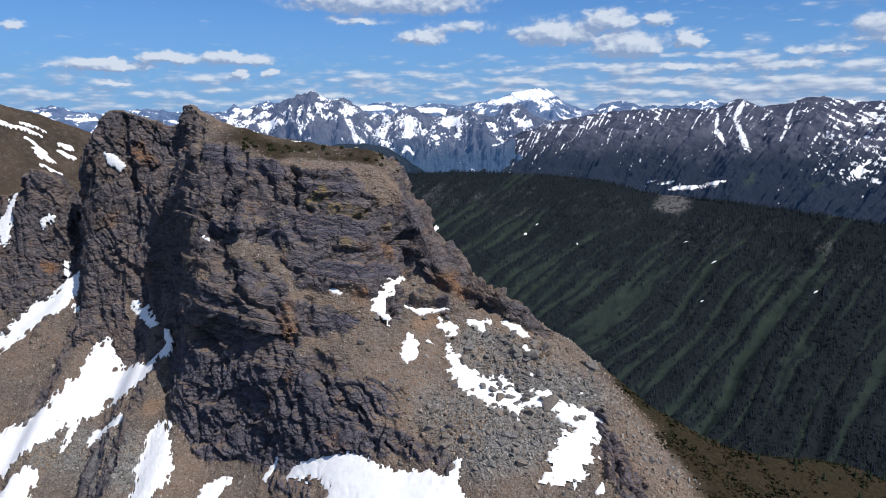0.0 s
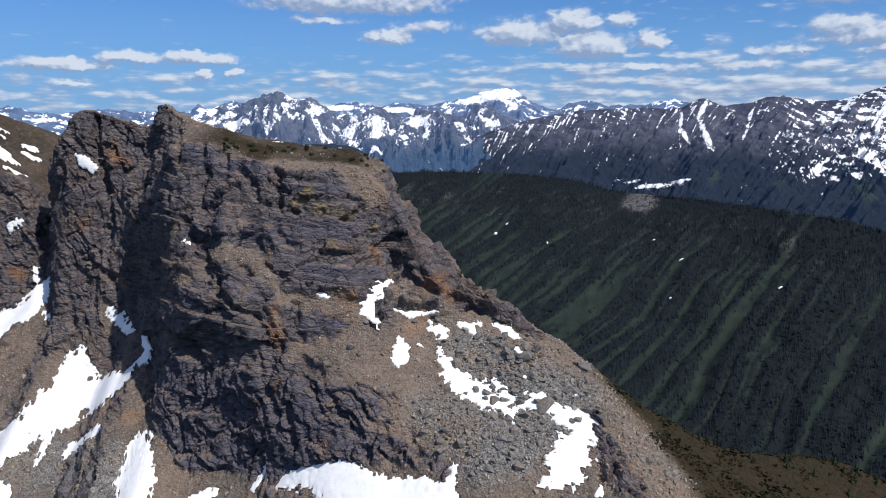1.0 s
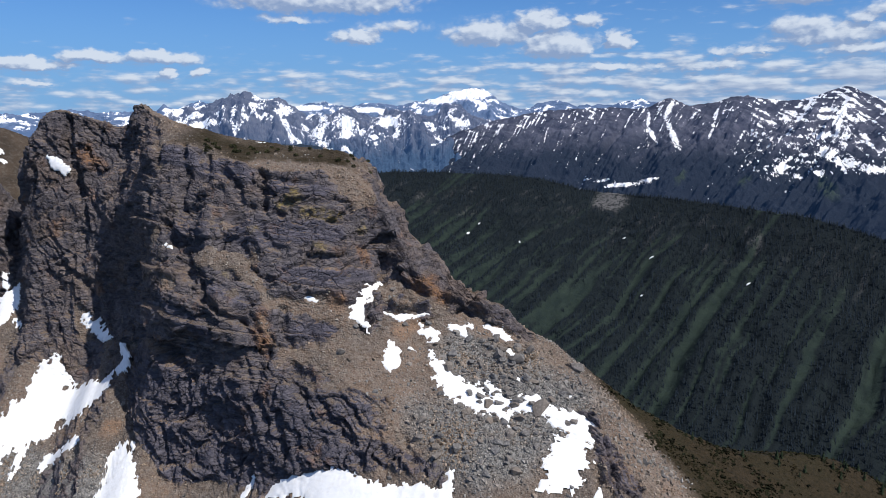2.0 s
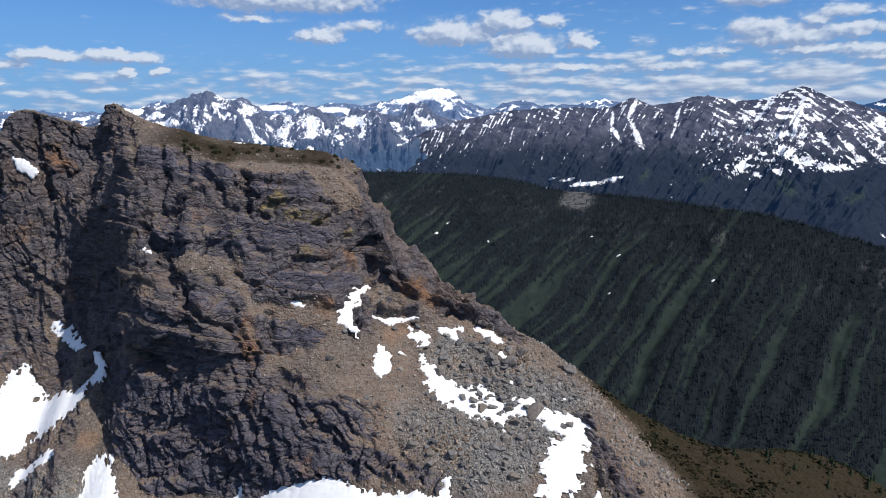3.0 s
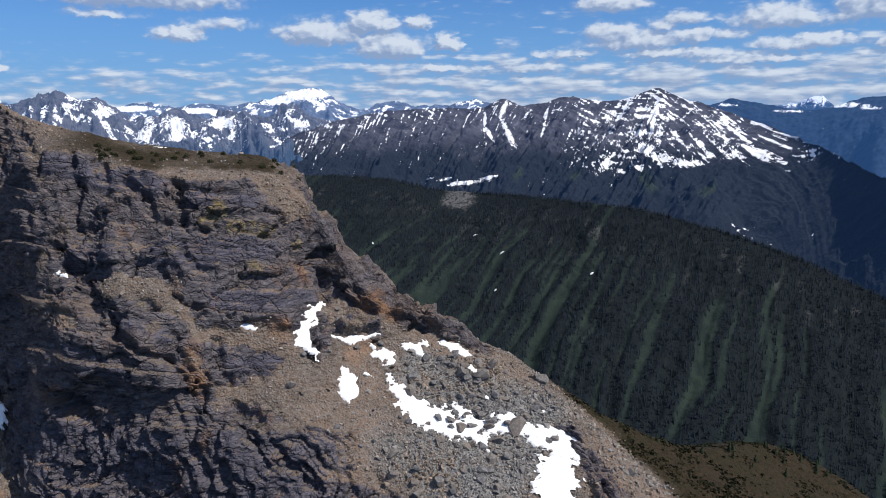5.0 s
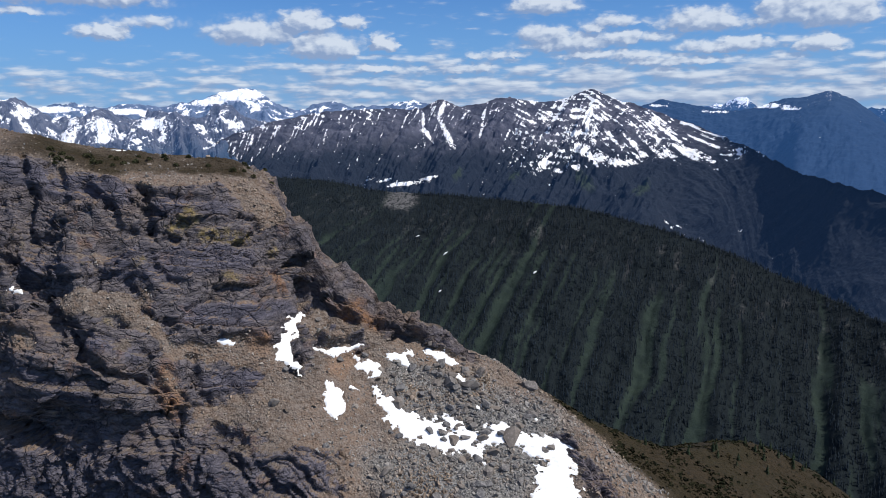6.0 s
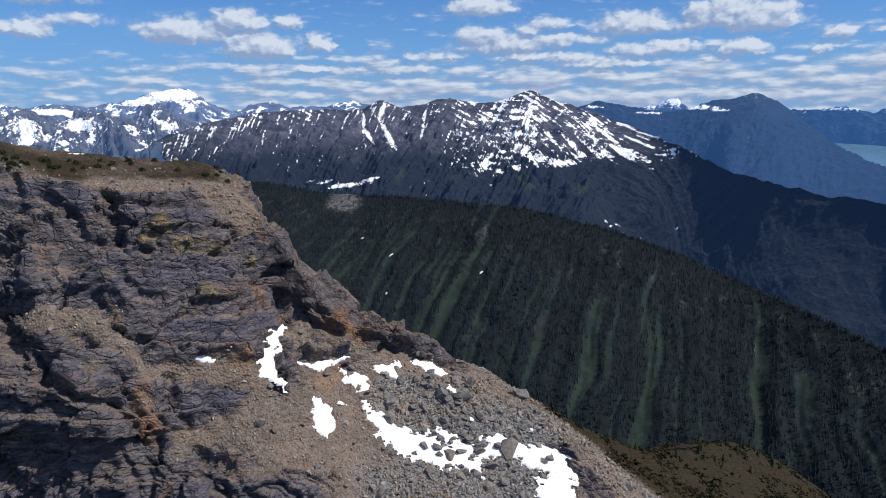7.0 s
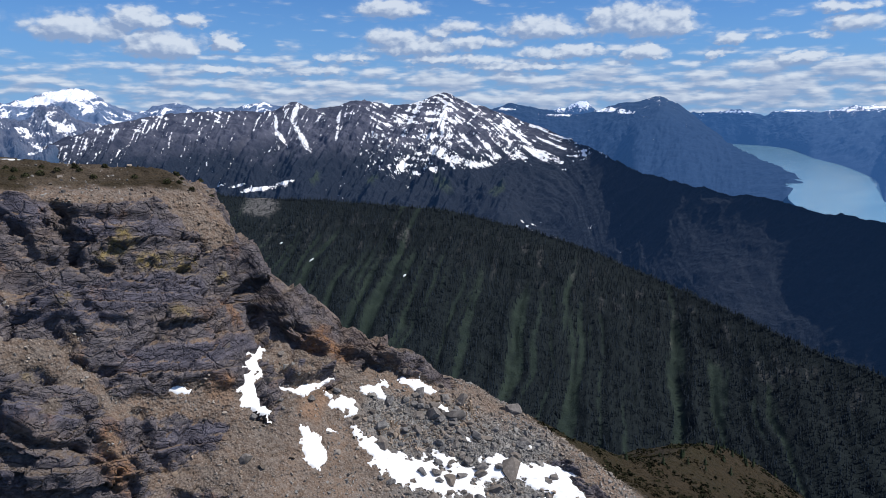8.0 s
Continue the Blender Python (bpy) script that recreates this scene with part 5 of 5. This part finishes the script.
def conifer_cloud(name, base, heights, material, label, sides=5):
    """Many small conifers as one mesh: two stacked skirts each, with a ragged hem."""
    gen = np.random.default_rng(5)
    n = len(base)
    ang = np.arange(sides) / sides * 2 * math.pi
    turn = gen.random(n) * 6.28
    ring = []
    for h, w in ((0.05, 0.135), (0.46, 0.09)):
        jig = 1 + 0.5 * (gen.random((n, sides)) - 0.5)
        a = ang[None, :] + turn[:, None]
        ring.append(np.stack((base[:, None, 0] + heights[:, None] * w * jig * np.cos(a), base[:, None, 1] + heights[:, None] * w * jig * np.sin(a), base[:, None, 2] + heights[:, None] * (h + 0.04 * (jig - 1)) + 0 * a), -1))
    tip1 = base + np.stack((0 * heights, 0 * heights, heights * 0.66), 1)
    tip2 = base + np.stack((0 * heights, 0 * heights, heights), 1)
    V = np.concatenate((ring[0], tip1[:, None], ring[1], tip2[:, None]), 1)
    per = 2 * sides + 2
    tri = []
    for k0, tip in ((0, sides), (sides + 1, 2 * sides + 1)):
        for i in range(sides):
            tri.append((k0 + i, k0 + (i + 1) % sides, tip))
    F = (np.array(tri)[None] + (np.arange(n) * per)[:, None, None]).reshape(-1, 3)
    me = mesh_of(name, V.reshape(-1, 3), F, material)
    return tagged(new(name, me), label, "trees", kind="stuff")


def forest():
    P, wood, t = RIDGE
    gen = np.random.default_rng(8)
    w = (wood * (t >= -0.1) * (t < 0.9)).ravel()
    area = np.linalg.norm(np.cross(np.gradient(P, axis=0), np.gradient(P, axis=1)), axis=2).ravel()
    chance = (w ** 2.5 + 0.012) * area
    pick = gen.choice(len(w), 56000, p=chance / chance.sum())
    rows, cols = wood.shape
    i, j = np.clip(pick // cols, 1, rows - 2), np.clip(pick % cols, 1, cols - 2)
    u, v = gen.random(len(pick))[:, None], gen.random(len(pick))[:, None]
    base = P[i, j] * (1 - u) * (1 - v) + P[i + 1, j] * u * (1 - v) + P[i, j + 1] * (1 - u) * v + P[i + 1, j + 1] * u * v
    # the needle colour carries the slope's cloud shade and a blue haze tint
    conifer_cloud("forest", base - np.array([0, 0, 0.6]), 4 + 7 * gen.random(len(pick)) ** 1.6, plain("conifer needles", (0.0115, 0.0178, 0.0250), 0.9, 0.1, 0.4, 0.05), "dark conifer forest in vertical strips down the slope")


forest()


# ---- lake and the ground that reaches the horizon ----
def polar_sheet(name, bearings, near, far_, z, material, label, category):
    b = np.radians(np.linspace(*bearings, 60))
    r = near + (far_ - near) * np.linspace(0, 1, 24)[:, None]
    P = np.stack((LAST[0] + r * np.sin(b), LAST[1] + r * np.cos(b), np.full((24, 60), float(z))), -1)
    me = mesh_of(name, P.reshape(-1, 3), sheet_faces(24, 60)[:, ::-1], material)
    return tagged(new(name, me), label, category, kind="structure")


def lake_material():
    k = Mat("lake water", 0.16, 0.5)
    n = k.noise(0.006, 4, 0.6, (1, 2.5, 1))
    c = k.mix(k.span(n, 0.35, 0.65), (0.10, 0.20, 0.27), (0.14, 0.26, 0.33))
    return k.done(c, k.bump(k.noise(0.05, 4, 0.6), 0.15, 1.0))


polar_sheet("water", (57, 84), cubic((57, 60.6, 61.2, 61.7, 67, 84), (3400, 2900, 2300, 1660, 1415, 1120), np.linspace(57, 84, 60)), 4890, 310, lake_material(), "pale blue lake between wooded shores", "lake")


def ground():
    k = plain("valley floor", (0.035, 0.05, 0.03), 0.95, 0.1, 0.4, 0.01)
    a = np.linspace(0, 2 * math.pi, 97)[:-1]
    r = np.array([5, 400, 900, 1600, 2600, 3800, 4900])[:, None]
    P = np.stack((r * np.cos(a), r * np.sin(a), np.full((7, 96), -90.0)), -1).reshape(-1, 3)
    F = [[i * 96 + j, i * 96 + (j + 1) % 96, (i + 1) * 96 + (j + 1) % 96, (i + 1) * 96 + j] for i in range(6) for j in range(96)]
    tagged(new("ground", mesh_of("ground", P, np.array(F)[:, ::-1], k)), "dark green wooded valley floor far below", "ground", kind="structure")


ground()


def hill_turf():
    k = Mat("alpine turf and stones", 0.95, 0.1)
    a, b, c3 = k.noise(0.05, 7, 0.68), k.noise(0.5, 8, 0.75), k.noise(2.0, 6, 0.75)
    c = k.mix(k.span(a, 0.36, 0.64), (0.036, 0.029, 0.023), (0.080, 0.060, 0.045))
    c = k.mix(k.span(b, 0.50, 0.68, 0, 0.8), c, (0.115, 0.100, 0.088))
    c = k.mix(k.span(c3, 0.45, 0.3, 0, 0.8), c, (0.015, 0.013, 0.011))
    return k.done(c, k.bump(b, 0.9, 1.0))


def left_hill():
    """The brown alpine slope behind the towers, with its strips of snow."""
    xs, ys = np.linspace(-420, -120, 330), np.linspace(270, 560, 250)
    X, Y = np.meshgrid(xs, ys)
    crest = cubic((-420, -330, -260, -221, -200, -170, -120), (545, 528, 514, 503, 493, 479, 455), X)
    line = cubic((-420, -260, -200, -120), (330, 345, 385, 420), X)
    d = Y - line
    Z = crest - np.where(d < 0, -d * 0.55, d * 0.5)
    q = np.stack((X, Y, Z), -1).reshape(-1, 3)
    Z = Z + (3.0 * fbm(q / 30, 5) + 0.6 * fbm(q / 4, 3)).reshape(X.shape)
    P = np.stack((X, Y, Z), -1)
    me = mesh_of("hill", P.reshape(-1, 3), sheet_faces(*X.shape), hill_turf(), {})
    tagged(new("ground_hill", me), "brown alpine slope with strips of old snow", "hill", kind="structure")
    N = normals_of(P)
    white = bpy.data.materials["old snow"]
    edge = (1.3 * fbm(q / 5.0, 4)).reshape(X.shape)
    for strokes in HILL_SNOW:
        f = stroke_field(P, [strokes]) + edge
        top = P + N * (-0.4 + 1.0 * smooth(-0.8, 0.6, f))[..., None]
        snow_pieces("snow_strip", f > -0.8, top, white, "slanting strip of snow on the brown slope", "snow strips on the hill")


HILL_SNOW = [
    [(-223.0, 355.0, 496.0, 1.6), (-215.7, 359.7, 492.7, 1.9), (-207.5, 366.7, 488.0, 1.2)],
    [(-215.7, 364.3, 494.9, 1.2), (-212.1, 367.8, 492.9, 1.6), (-207.5, 370.2, 490.1, 1.2)],
    [(-213.0, 355.0, 487.9, 1.2), (-210.3, 355.0, 486.1, 1.1)],
    [(-210.3, 358.5, 487.4, 1.2), (-207.5, 358.5, 485.1, 1.5), (-201.2, 357.3, 479.7, 1.5)],
    [(-204.8, 356.2, 481.9, 1.9), (-200.2, 355.0, 477.7, 2.3), (-196.6, 356.2, 475.2, 1.1)],
    [(-207.5, 351.5, 481.9, 1.1), (-203.0, 351.5, 477.9, 1.1)],
    [(-199.3, 350.4, 474.5, 1.1), (-195.7, 351.5, 471.7, 1.5), (-192.0, 352.7, 469.3, 1.1)],
    [(-199.3, 370.2, 483.4, 1.6), (-196.6, 371.3, 482.0, 2.3), (-194.8, 371.3, 480.5, 1.2)],
    [(-198.4, 365.5, 480.6, 1.2), (-194.8, 365.5, 477.9, 1.5), (-192.0, 366.7, 476.5, 1.2)],
    [(-191.1, 356.2, 470.4, 1.1), (-187.5, 356.2, 468.1, 1.1)],
    [(-218.5, 355.0, 492.3, 1.2), (-215.7, 356.2, 490.8, 1.2)],
]
left_hill()


# ---- stones, boulders and plants on the mountain ----
def part(name, me, parent, label=""):
    ob = new(name, me)
    ob.parent = parent
    return tagged(ob, label) if label else ob


def hull(points):
    """Vertices and triangles of the convex hull of some points."""
    bm = bmesh.new()
    for p in points:
        bm.verts.new(p)
    got = bmesh.ops.convex_hull(bm, input=bm.verts)
    loose_ = [v for v in bm.verts if not v.link_faces]
    bmesh.ops.delete(bm, geom=loose_, context="VERTS")
    bmesh.ops.triangulate(bm, faces=bm.faces)
    bm.verts.index_update()
    V = np.array([v.co for v in bm.verts])
    F = np.array([[v.index for v in f.verts] for f in bm.faces])
    bm.free()
    return V, F


def stone_points(gen, n, box=0.6):
    """Points on a blunt, slabby block about 1 across."""
    p = gen.normal(size=(n, 3))
    p /= np.abs(p).max(axis=1)[:, None] * box + np.linalg.norm(p, axis=1)[:, None] * (1 - box)
    return p * np.array([0.5, 0.40, 0.30]) * (0.85 + 0.3 * gen.random((n, 1)))


def boulder_material():
    k = Mat("grey boulder rock", 0.9, 0.2)
    info = k.t.nodes.new("ShaderNodeObjectInfo")
    a, b = k.noise(2.2, 7, 0.7), k.noise(9.0, 5, 0.7)
    c = k.mix(k.span(a, 0.35, 0.66), (0.062, 0.061, 0.066), (0.18, 0.173, 0.170))
    c = k.mix(k.span(b, 0.55, 0.72, 0, 0.6), c, (0.36, 0.34, 0.31))
    c = k.mix(k.span(info.outputs["Random"], 0.3, 1.0, 0, 0.6), c, (0.19, 0.150, 0.116))
    return k.done(c, k.bump(a, 0.7, 0.12))


def scree_material():
    k = Mat("loose scree stones", 0.92, 0.2)
    geo = k.t.nodes.new("ShaderNodeNewGeometry")
    rnd = geo.outputs["Random Per Island"]
    n = k.noise(3.0, 5, 0.7)
    grey = k.mix(rnd, (0.075, 0.073, 0.074), (0.30, 0.285, 0.265))
    brown = k.mix(rnd, (0.092, 0.069, 0.051), (0.317, 0.246, 0.189))
    zone = k.noise(0.07, 4, 0.6)
    c = k.mix(k.span(zone, 0.42, 0.58), grey, brown)
    return k.done(c, k.bump(n, 0.5, 0.06))


def scatter(gen, weight, count):
    """Random places on the mountain by weight: points and normals."""
    P, N, V = MOUNTAIN[:3]
    area = np.linalg.norm(np.cross(np.gradient(V, axis=0), np.gradient(V, axis=1)), axis=2)
    w = (weight * np.minimum(area, 1.0)).ravel()
    pick = gen.choice(len(w), count, p=w / w.sum())
    rows, cols = weight.shape
    i, j = np.clip(pick // cols, 1, rows - 2), np.clip(pick % cols, 1, cols - 2)
    u, v = gen.random(count)[:, None], gen.random(count)[:, None]
    base = V[i, j] * (1 - u) * (1 - v) + V[i + 1, j] * u * (1 - v) + V[i, j + 1] * (1 - u) * v + V[i + 1, j + 1] * u * v
    return base, N[i, j]


def random_turns(gen, n):
    q = gen.normal(size=(n, 4))
    q /= np.linalg.norm(q, axis=1)[:, None]
    w, x, y, z = q.T
    return np.stack((np.stack((1 - 2 * (y * y + z * z), 2 * (x * y - z * w), 2 * (x * z + y * w)), 1), np.stack((2 * (x * y + z * w), 1 - 2 * (x * x + z * z), 2 * (y * z - x * w)), 1), np.stack((2 * (x * z - y * w), 2 * (y * z + x * w), 1 - 2 * (x * x + y * y)), 1)), 1)


def loose_stones():
    gen = np.random.default_rng(21)
    P, N, V, rock, grass, rubble, ragged = MOUNTAIN
    x, y = P[..., 0], P[..., 1]
    seen = (x > -165) & (x < 62) & (y > 112) & (y < 250)
    w = seen * (1 - rock) * (0.30 + 2.2 * rubble + 0.9 * smooth(26, 32, x)) * (1 - grass) * np.where(ragged > 0.3, 0.05, 1)
    kinds = [hull(stone_points(gen, 9)) for _ in range(6)]
    base, nor = scatter(gen, w, 26000)
    size = 0.30 + 0.55 * gen.random(26000) ** 4
    size[:2500] *= 1.9
    Vs, Fs, at = [], [], 0
    for k, (kv, kf) in enumerate(kinds):
        sel = np.arange(k, 26000, 6)
        R = random_turns(gen, len(sel))
        pts = np.einsum("nij,kj->nki", R, kv) * size[sel][:, None, None] + (base[sel] + nor[sel] * (size[sel] * 0.08)[:, None])[:, None, :]
        Vs.append(pts.reshape(-1, 3))
        Fs.append((kf[None] + (np.arange(len(sel)) * len(kv))[:, None, None]).reshape(-1, 3) + at)
        at += len(sel) * len(kv)
    me = mesh_of("scree", np.concatenate(Vs), np.concatenate(Fs), scree_material(), flat=True)
    tagged(new("scree", me), "grey and brown loose stones covering the slopes", "stones", kind="stuff")


def boulders():
    gen = np.random.default_rng(4)
    P, N, V, rock, grass, rubble, ragged = MOUNTAIN
    x, y = P[..., 0], P[..., 1]
    mat = boulder_material()
    kinds = []
    for _ in range(10):
        v, f = hull(stone_points(gen, 26, 0.75))
        kinds.append(mesh_of("boulder", v, f, mat, flat=True))
    seen = (x > -20) & (x < 40) & (y > 118) & (y < 174)
    w = seen * (1 - rock) * (0.12 + rubble) * (1 - 0.9 * grass) * np.where(ragged > 0.4, 0.5, 1)
    w = w * (1 + 5 * smooth(7, 2, np.hypot(x - 20, (y - 160) * 0.6)) + 4 * smooth(6, 2, np.hypot(x - 14, (y - 151) * 0.8)))
    base, nor = scatter(gen, w, 270)
    size = 0.7 + 1.7 * gen.random(270) ** 2.6
    spots = [(base[i], size[i]) for i in range(270)]
    # the landmarks among them
    flat_v = V.reshape(-1, 3)
    for bx, by, s in ((23.5, 145.6, 3.8), (20.6, 158.5, 3.6), (17.0, 160.5, 3.0), (9.5, 152.5, 2.4), (11.5, 151.3, 2.2), (13.0, 149.0, 2.6), (-11.5, 168.5, 1.3), (-10.5, 166.0, 1.1), (35.0, 158.5, 3.2), (6.0, 161.0, 2.2), (24.5, 161.5, 2.6), (30.0, 141.0, 2.0)):
        spots.append((flat_v[np.argmin((flat_v[:, 0] - bx) ** 2 + (flat_v[:, 1] - by) ** 2)], s))
    for n, (p, s) in enumerate(spots):
        ob = new("boulder", kinds[n % 10])
        turn = Euler((gen.normal() * 0.35 - 0.2, gen.normal() * 0.35, gen.random() * 6.28))
        ob.matrix_world = Matrix.LocRotScale(Vector(p) + Vector((0, 0, 0.12 * s)), turn, (s * 1.15, s, s * (0.8 + 0.5 * gen.random())))
        words = "large angular dark grey boulder resting on the scree" if s > 2.2 else "angular grey boulder lying on the rubble slope"
        tagged(ob, words, "boulder", "boulders on the scree")


def leaf_blob(gen, n, spread, size):
    """n small leaf-clumps as crossed flakes in a low dome: vertices and quads."""
    p = gen.normal(size=(n, 3))
    p /= np.linalg.norm(p, axis=1)[:, None]
    p *= (0.55 + 0.45 * gen.random((n, 1)))
    p[:, 2] = np.abs(p[:, 2])
    c = p * np.array(spread)
    a, b = gen.normal(size=(n, 3)), gen.normal(size=(n, 3))
    a /= np.linalg.norm(a, axis=1)[:, None]
    b = np.cross(a, b)
    b /= np.linalg.norm(b, axis=1)[:, None]
    s = size * (0.6 + 0.8 * gen.random((n, 1)))
    V = np.stack((c - a * s, c - b * s * 0.7, c + a * s, c + b * s * 0.7), 1).reshape(-1, 3)
    F = np.arange(4 * n).reshape(n, 4)
    return V, F


def tube(points, radii, sides=5):
    V, F = [], []
    for k, (p, r) in enumerate(zip(points, radii)):
        for i in range(sides):
            a = 2 * math.pi * i / sides
            V.append((p[0] + r * math.cos(a), p[1] + r * math.sin(a), p[2]))
        if k:
            for i in range(sides):
                F.append((sides * (k - 1) + i, sides * (k - 1) + (i + 1) % sides, sides * k + (i + 1) % sides, sides * k + i))
    return np.array(V), np.array(F)


def surface_spots(gen, count, where):
    V = MOUNTAIN[2]
    ok = np.nonzero(where.ravel())[0]
    return V.reshape(-1, 3)[gen.choice(ok, count)]


def shrubs():
    gen = np.random.default_rng(31)
    x, y, z = MOUNTAIN[2][..., 0], MOUNTAIN[2][..., 1], MOUNTAIN[2][..., 2]
    leaf = plain("dark heather leaves", (0.040, 0.042, 0.020), 0.9, 0.15, 0.5, 2.0)
    bark = plain("grey twigs", (0.10, 0.08, 0.06))
    made = []
    for k in range(4):
        root = new("shrub")
        for i in range(5):
            a = gen.random() * 6.28
            v, f = tube([(0, 0, -0.15), (0.2 * math.cos(a), 0.2 * math.sin(a), 0.25), (0.45 * math.cos(a), 0.45 * math.sin(a), 0.5)], (0.04, 0.03, 0.015))
            part("stem", mesh_of("stem", v, f, bark), root)
        v, f = leaf_blob(gen, 170, (0.75, 0.65, 0.75), 0.14)
        part("foliage", mesh_of("foliage", v, f, leaf), root)
        tagged(root, "low dark green shrub on the brown plateau", "shrub", "shrubs on the plateau")
        made.append(root)
    band = (x > -56) & (x < -28) & (np.abs(y - (197 + 0.1 * (x + 40))) < 5) & (z > 484)
    spots = surface_spots(gen, 26, band)
    spots = np.concatenate((spots, surface_spots(gen, 8, (x > -26) & (x < -12) & (z > 483) & (y > 188) & (y < 200))))
    for k, p in enumerate(spots):
        m = Matrix.LocRotScale(Vector(p), Euler((0, 0, gen.random() * 6.28)), None)
        s = 0.8 + 0.9 * gen.random() ** 2
        if k < 4:
            made[k].matrix_world = m
            made[k].scale = (s, s, s)
        else:
            copy_thing(made[k % 4], m)


def heath():
    """Bushes and tussocks that cover the spur."""
    gen = np.random.default_rng(41)
    P, N, V, rock, grass, rubble, ragged = MOUNTAIN
    x, y = V[..., 0], V[..., 1]
    clump = smooth(-0.05, 0.30, fbm(V.reshape(-1, 3) / 7.0 + 2, 4)).reshape(x.shape)
    w = grass * (x > 34) * (x < 170) * (y > 112) * (0.05 + clump)
    base, nor = scatter(gen, w, 9000)
    v, f = leaf_blob(gen, 9, (0.42, 0.42, 0.42), 0.24)
    size = 0.5 + 0.8 * gen.random(9000) ** 2
    a = gen.random(9000) * 6.28
    R = np.zeros((9000, 3, 3))
    R[:, 0, 0], R[:, 0, 1], R[:, 1, 0], R[:, 1, 1], R[:, 2, 2] = np.cos(a), -np.sin(a), np.sin(a), np.cos(a), 1
    pts = np.einsum("nij,kj->nki", R, v) * size[:, None, None] + base[:, None, :]
    F = (f[None] + (np.arange(9000) * len(v))[:, None, None]).reshape(-1, 4)
    k = Mat("heath leaves", 0.92, 0.12)
    geo = k.t.nodes.new("ShaderNodeNewGeometry")
    n = k.noise(0.09, 5, 0.65)
    # olive leaves, darkened further to hold part of the spur's cloud shade
    c = k.mix(geo.outputs["Random Per Island"], (0.009, 0.011, 0.005), (0.021, 0.022, 0.010))
    c = k.mix(k.span(n, 0.50, 0.64, 0, 0.8), c, (0.035, 0.027, 0.013))
    me = mesh_of("heath", pts.reshape(-1, 3), F, k.done(c))
    tagged(new("heath", me), "dark olive heath and low bushes covering the spur", "heath", kind="stuff")


def little_conifers():
    gen = np.random.default_rng(51)
    V = MOUNTAIN[2]
    x, y = V[..., 0], V[..., 1]
    needles = plain("fir needles", (0.022, 0.034, 0.018), 0.9, 0.12, 0.4, 2.0)
    bark = plain("fir bark", (0.075, 0.058, 0.045))
    made = []
    for k in range(4):
        root = new("fir_tree")
        h = 2.6
        v, f = tube([(0, 0, -0.2), (0, 0, 1.2), (0, 0, h)], (0.09, 0.06, 0.01), 6)
        part("trunk", mesh_of("trunk", v, f, bark), root)
        Vs, Fs, at = [], [], 0
        for i in range(150):
            t = gen.random() ** 0.8
            r = 0.75 * (1 - t) + 0.05
            a = gen.random() * 6.28
            z = 0.25 + t * (h - 0.25)
            o = np.array([math.cos(a), math.sin(a), -0.35])
            s = np.array([-math.sin(a), math.cos(a), 0]) * 0.13
            c = np.array([0, 0, z])
            Vs += [c - s * 0.4, c + o * r * 0.6 - s, c + o * r, c + o * r * 0.6 + s]
            Fs.append((at, at + 1, at + 2, at + 3))
            at += 4
        part("crown", mesh_of("crown", np.array(Vs), np.array(Fs), needles), root)
        tagged(root, "small dark fir on the grassy spur", "fir tree", "small firs on the spur")
        made.append(root)
    spots = np.concatenate((surface_spots(gen, 22, (x > 96) & (x < 150) & (np.abs(y - 156 + 0.08 * (x - 100)) < 6)), surface_spots(gen, 10, (x > 60) & (x < 96) & (y > 146) & (y < 154))))
    for k, p in enumerate(spots):
        m = Matrix.LocRotScale(Vector(p), Euler((0, 0, gen.random() * 6.28)), None)
        s = 0.35 + 0.6 * gen.random()
        if k < 4:
            made[k].matrix_world = m
            made[k].scale = (s, s, s)
        else:
            copy_thing(made[k % 4], m)


shrubs()
heath()
little_conifers()
boulders()
loose_stones()
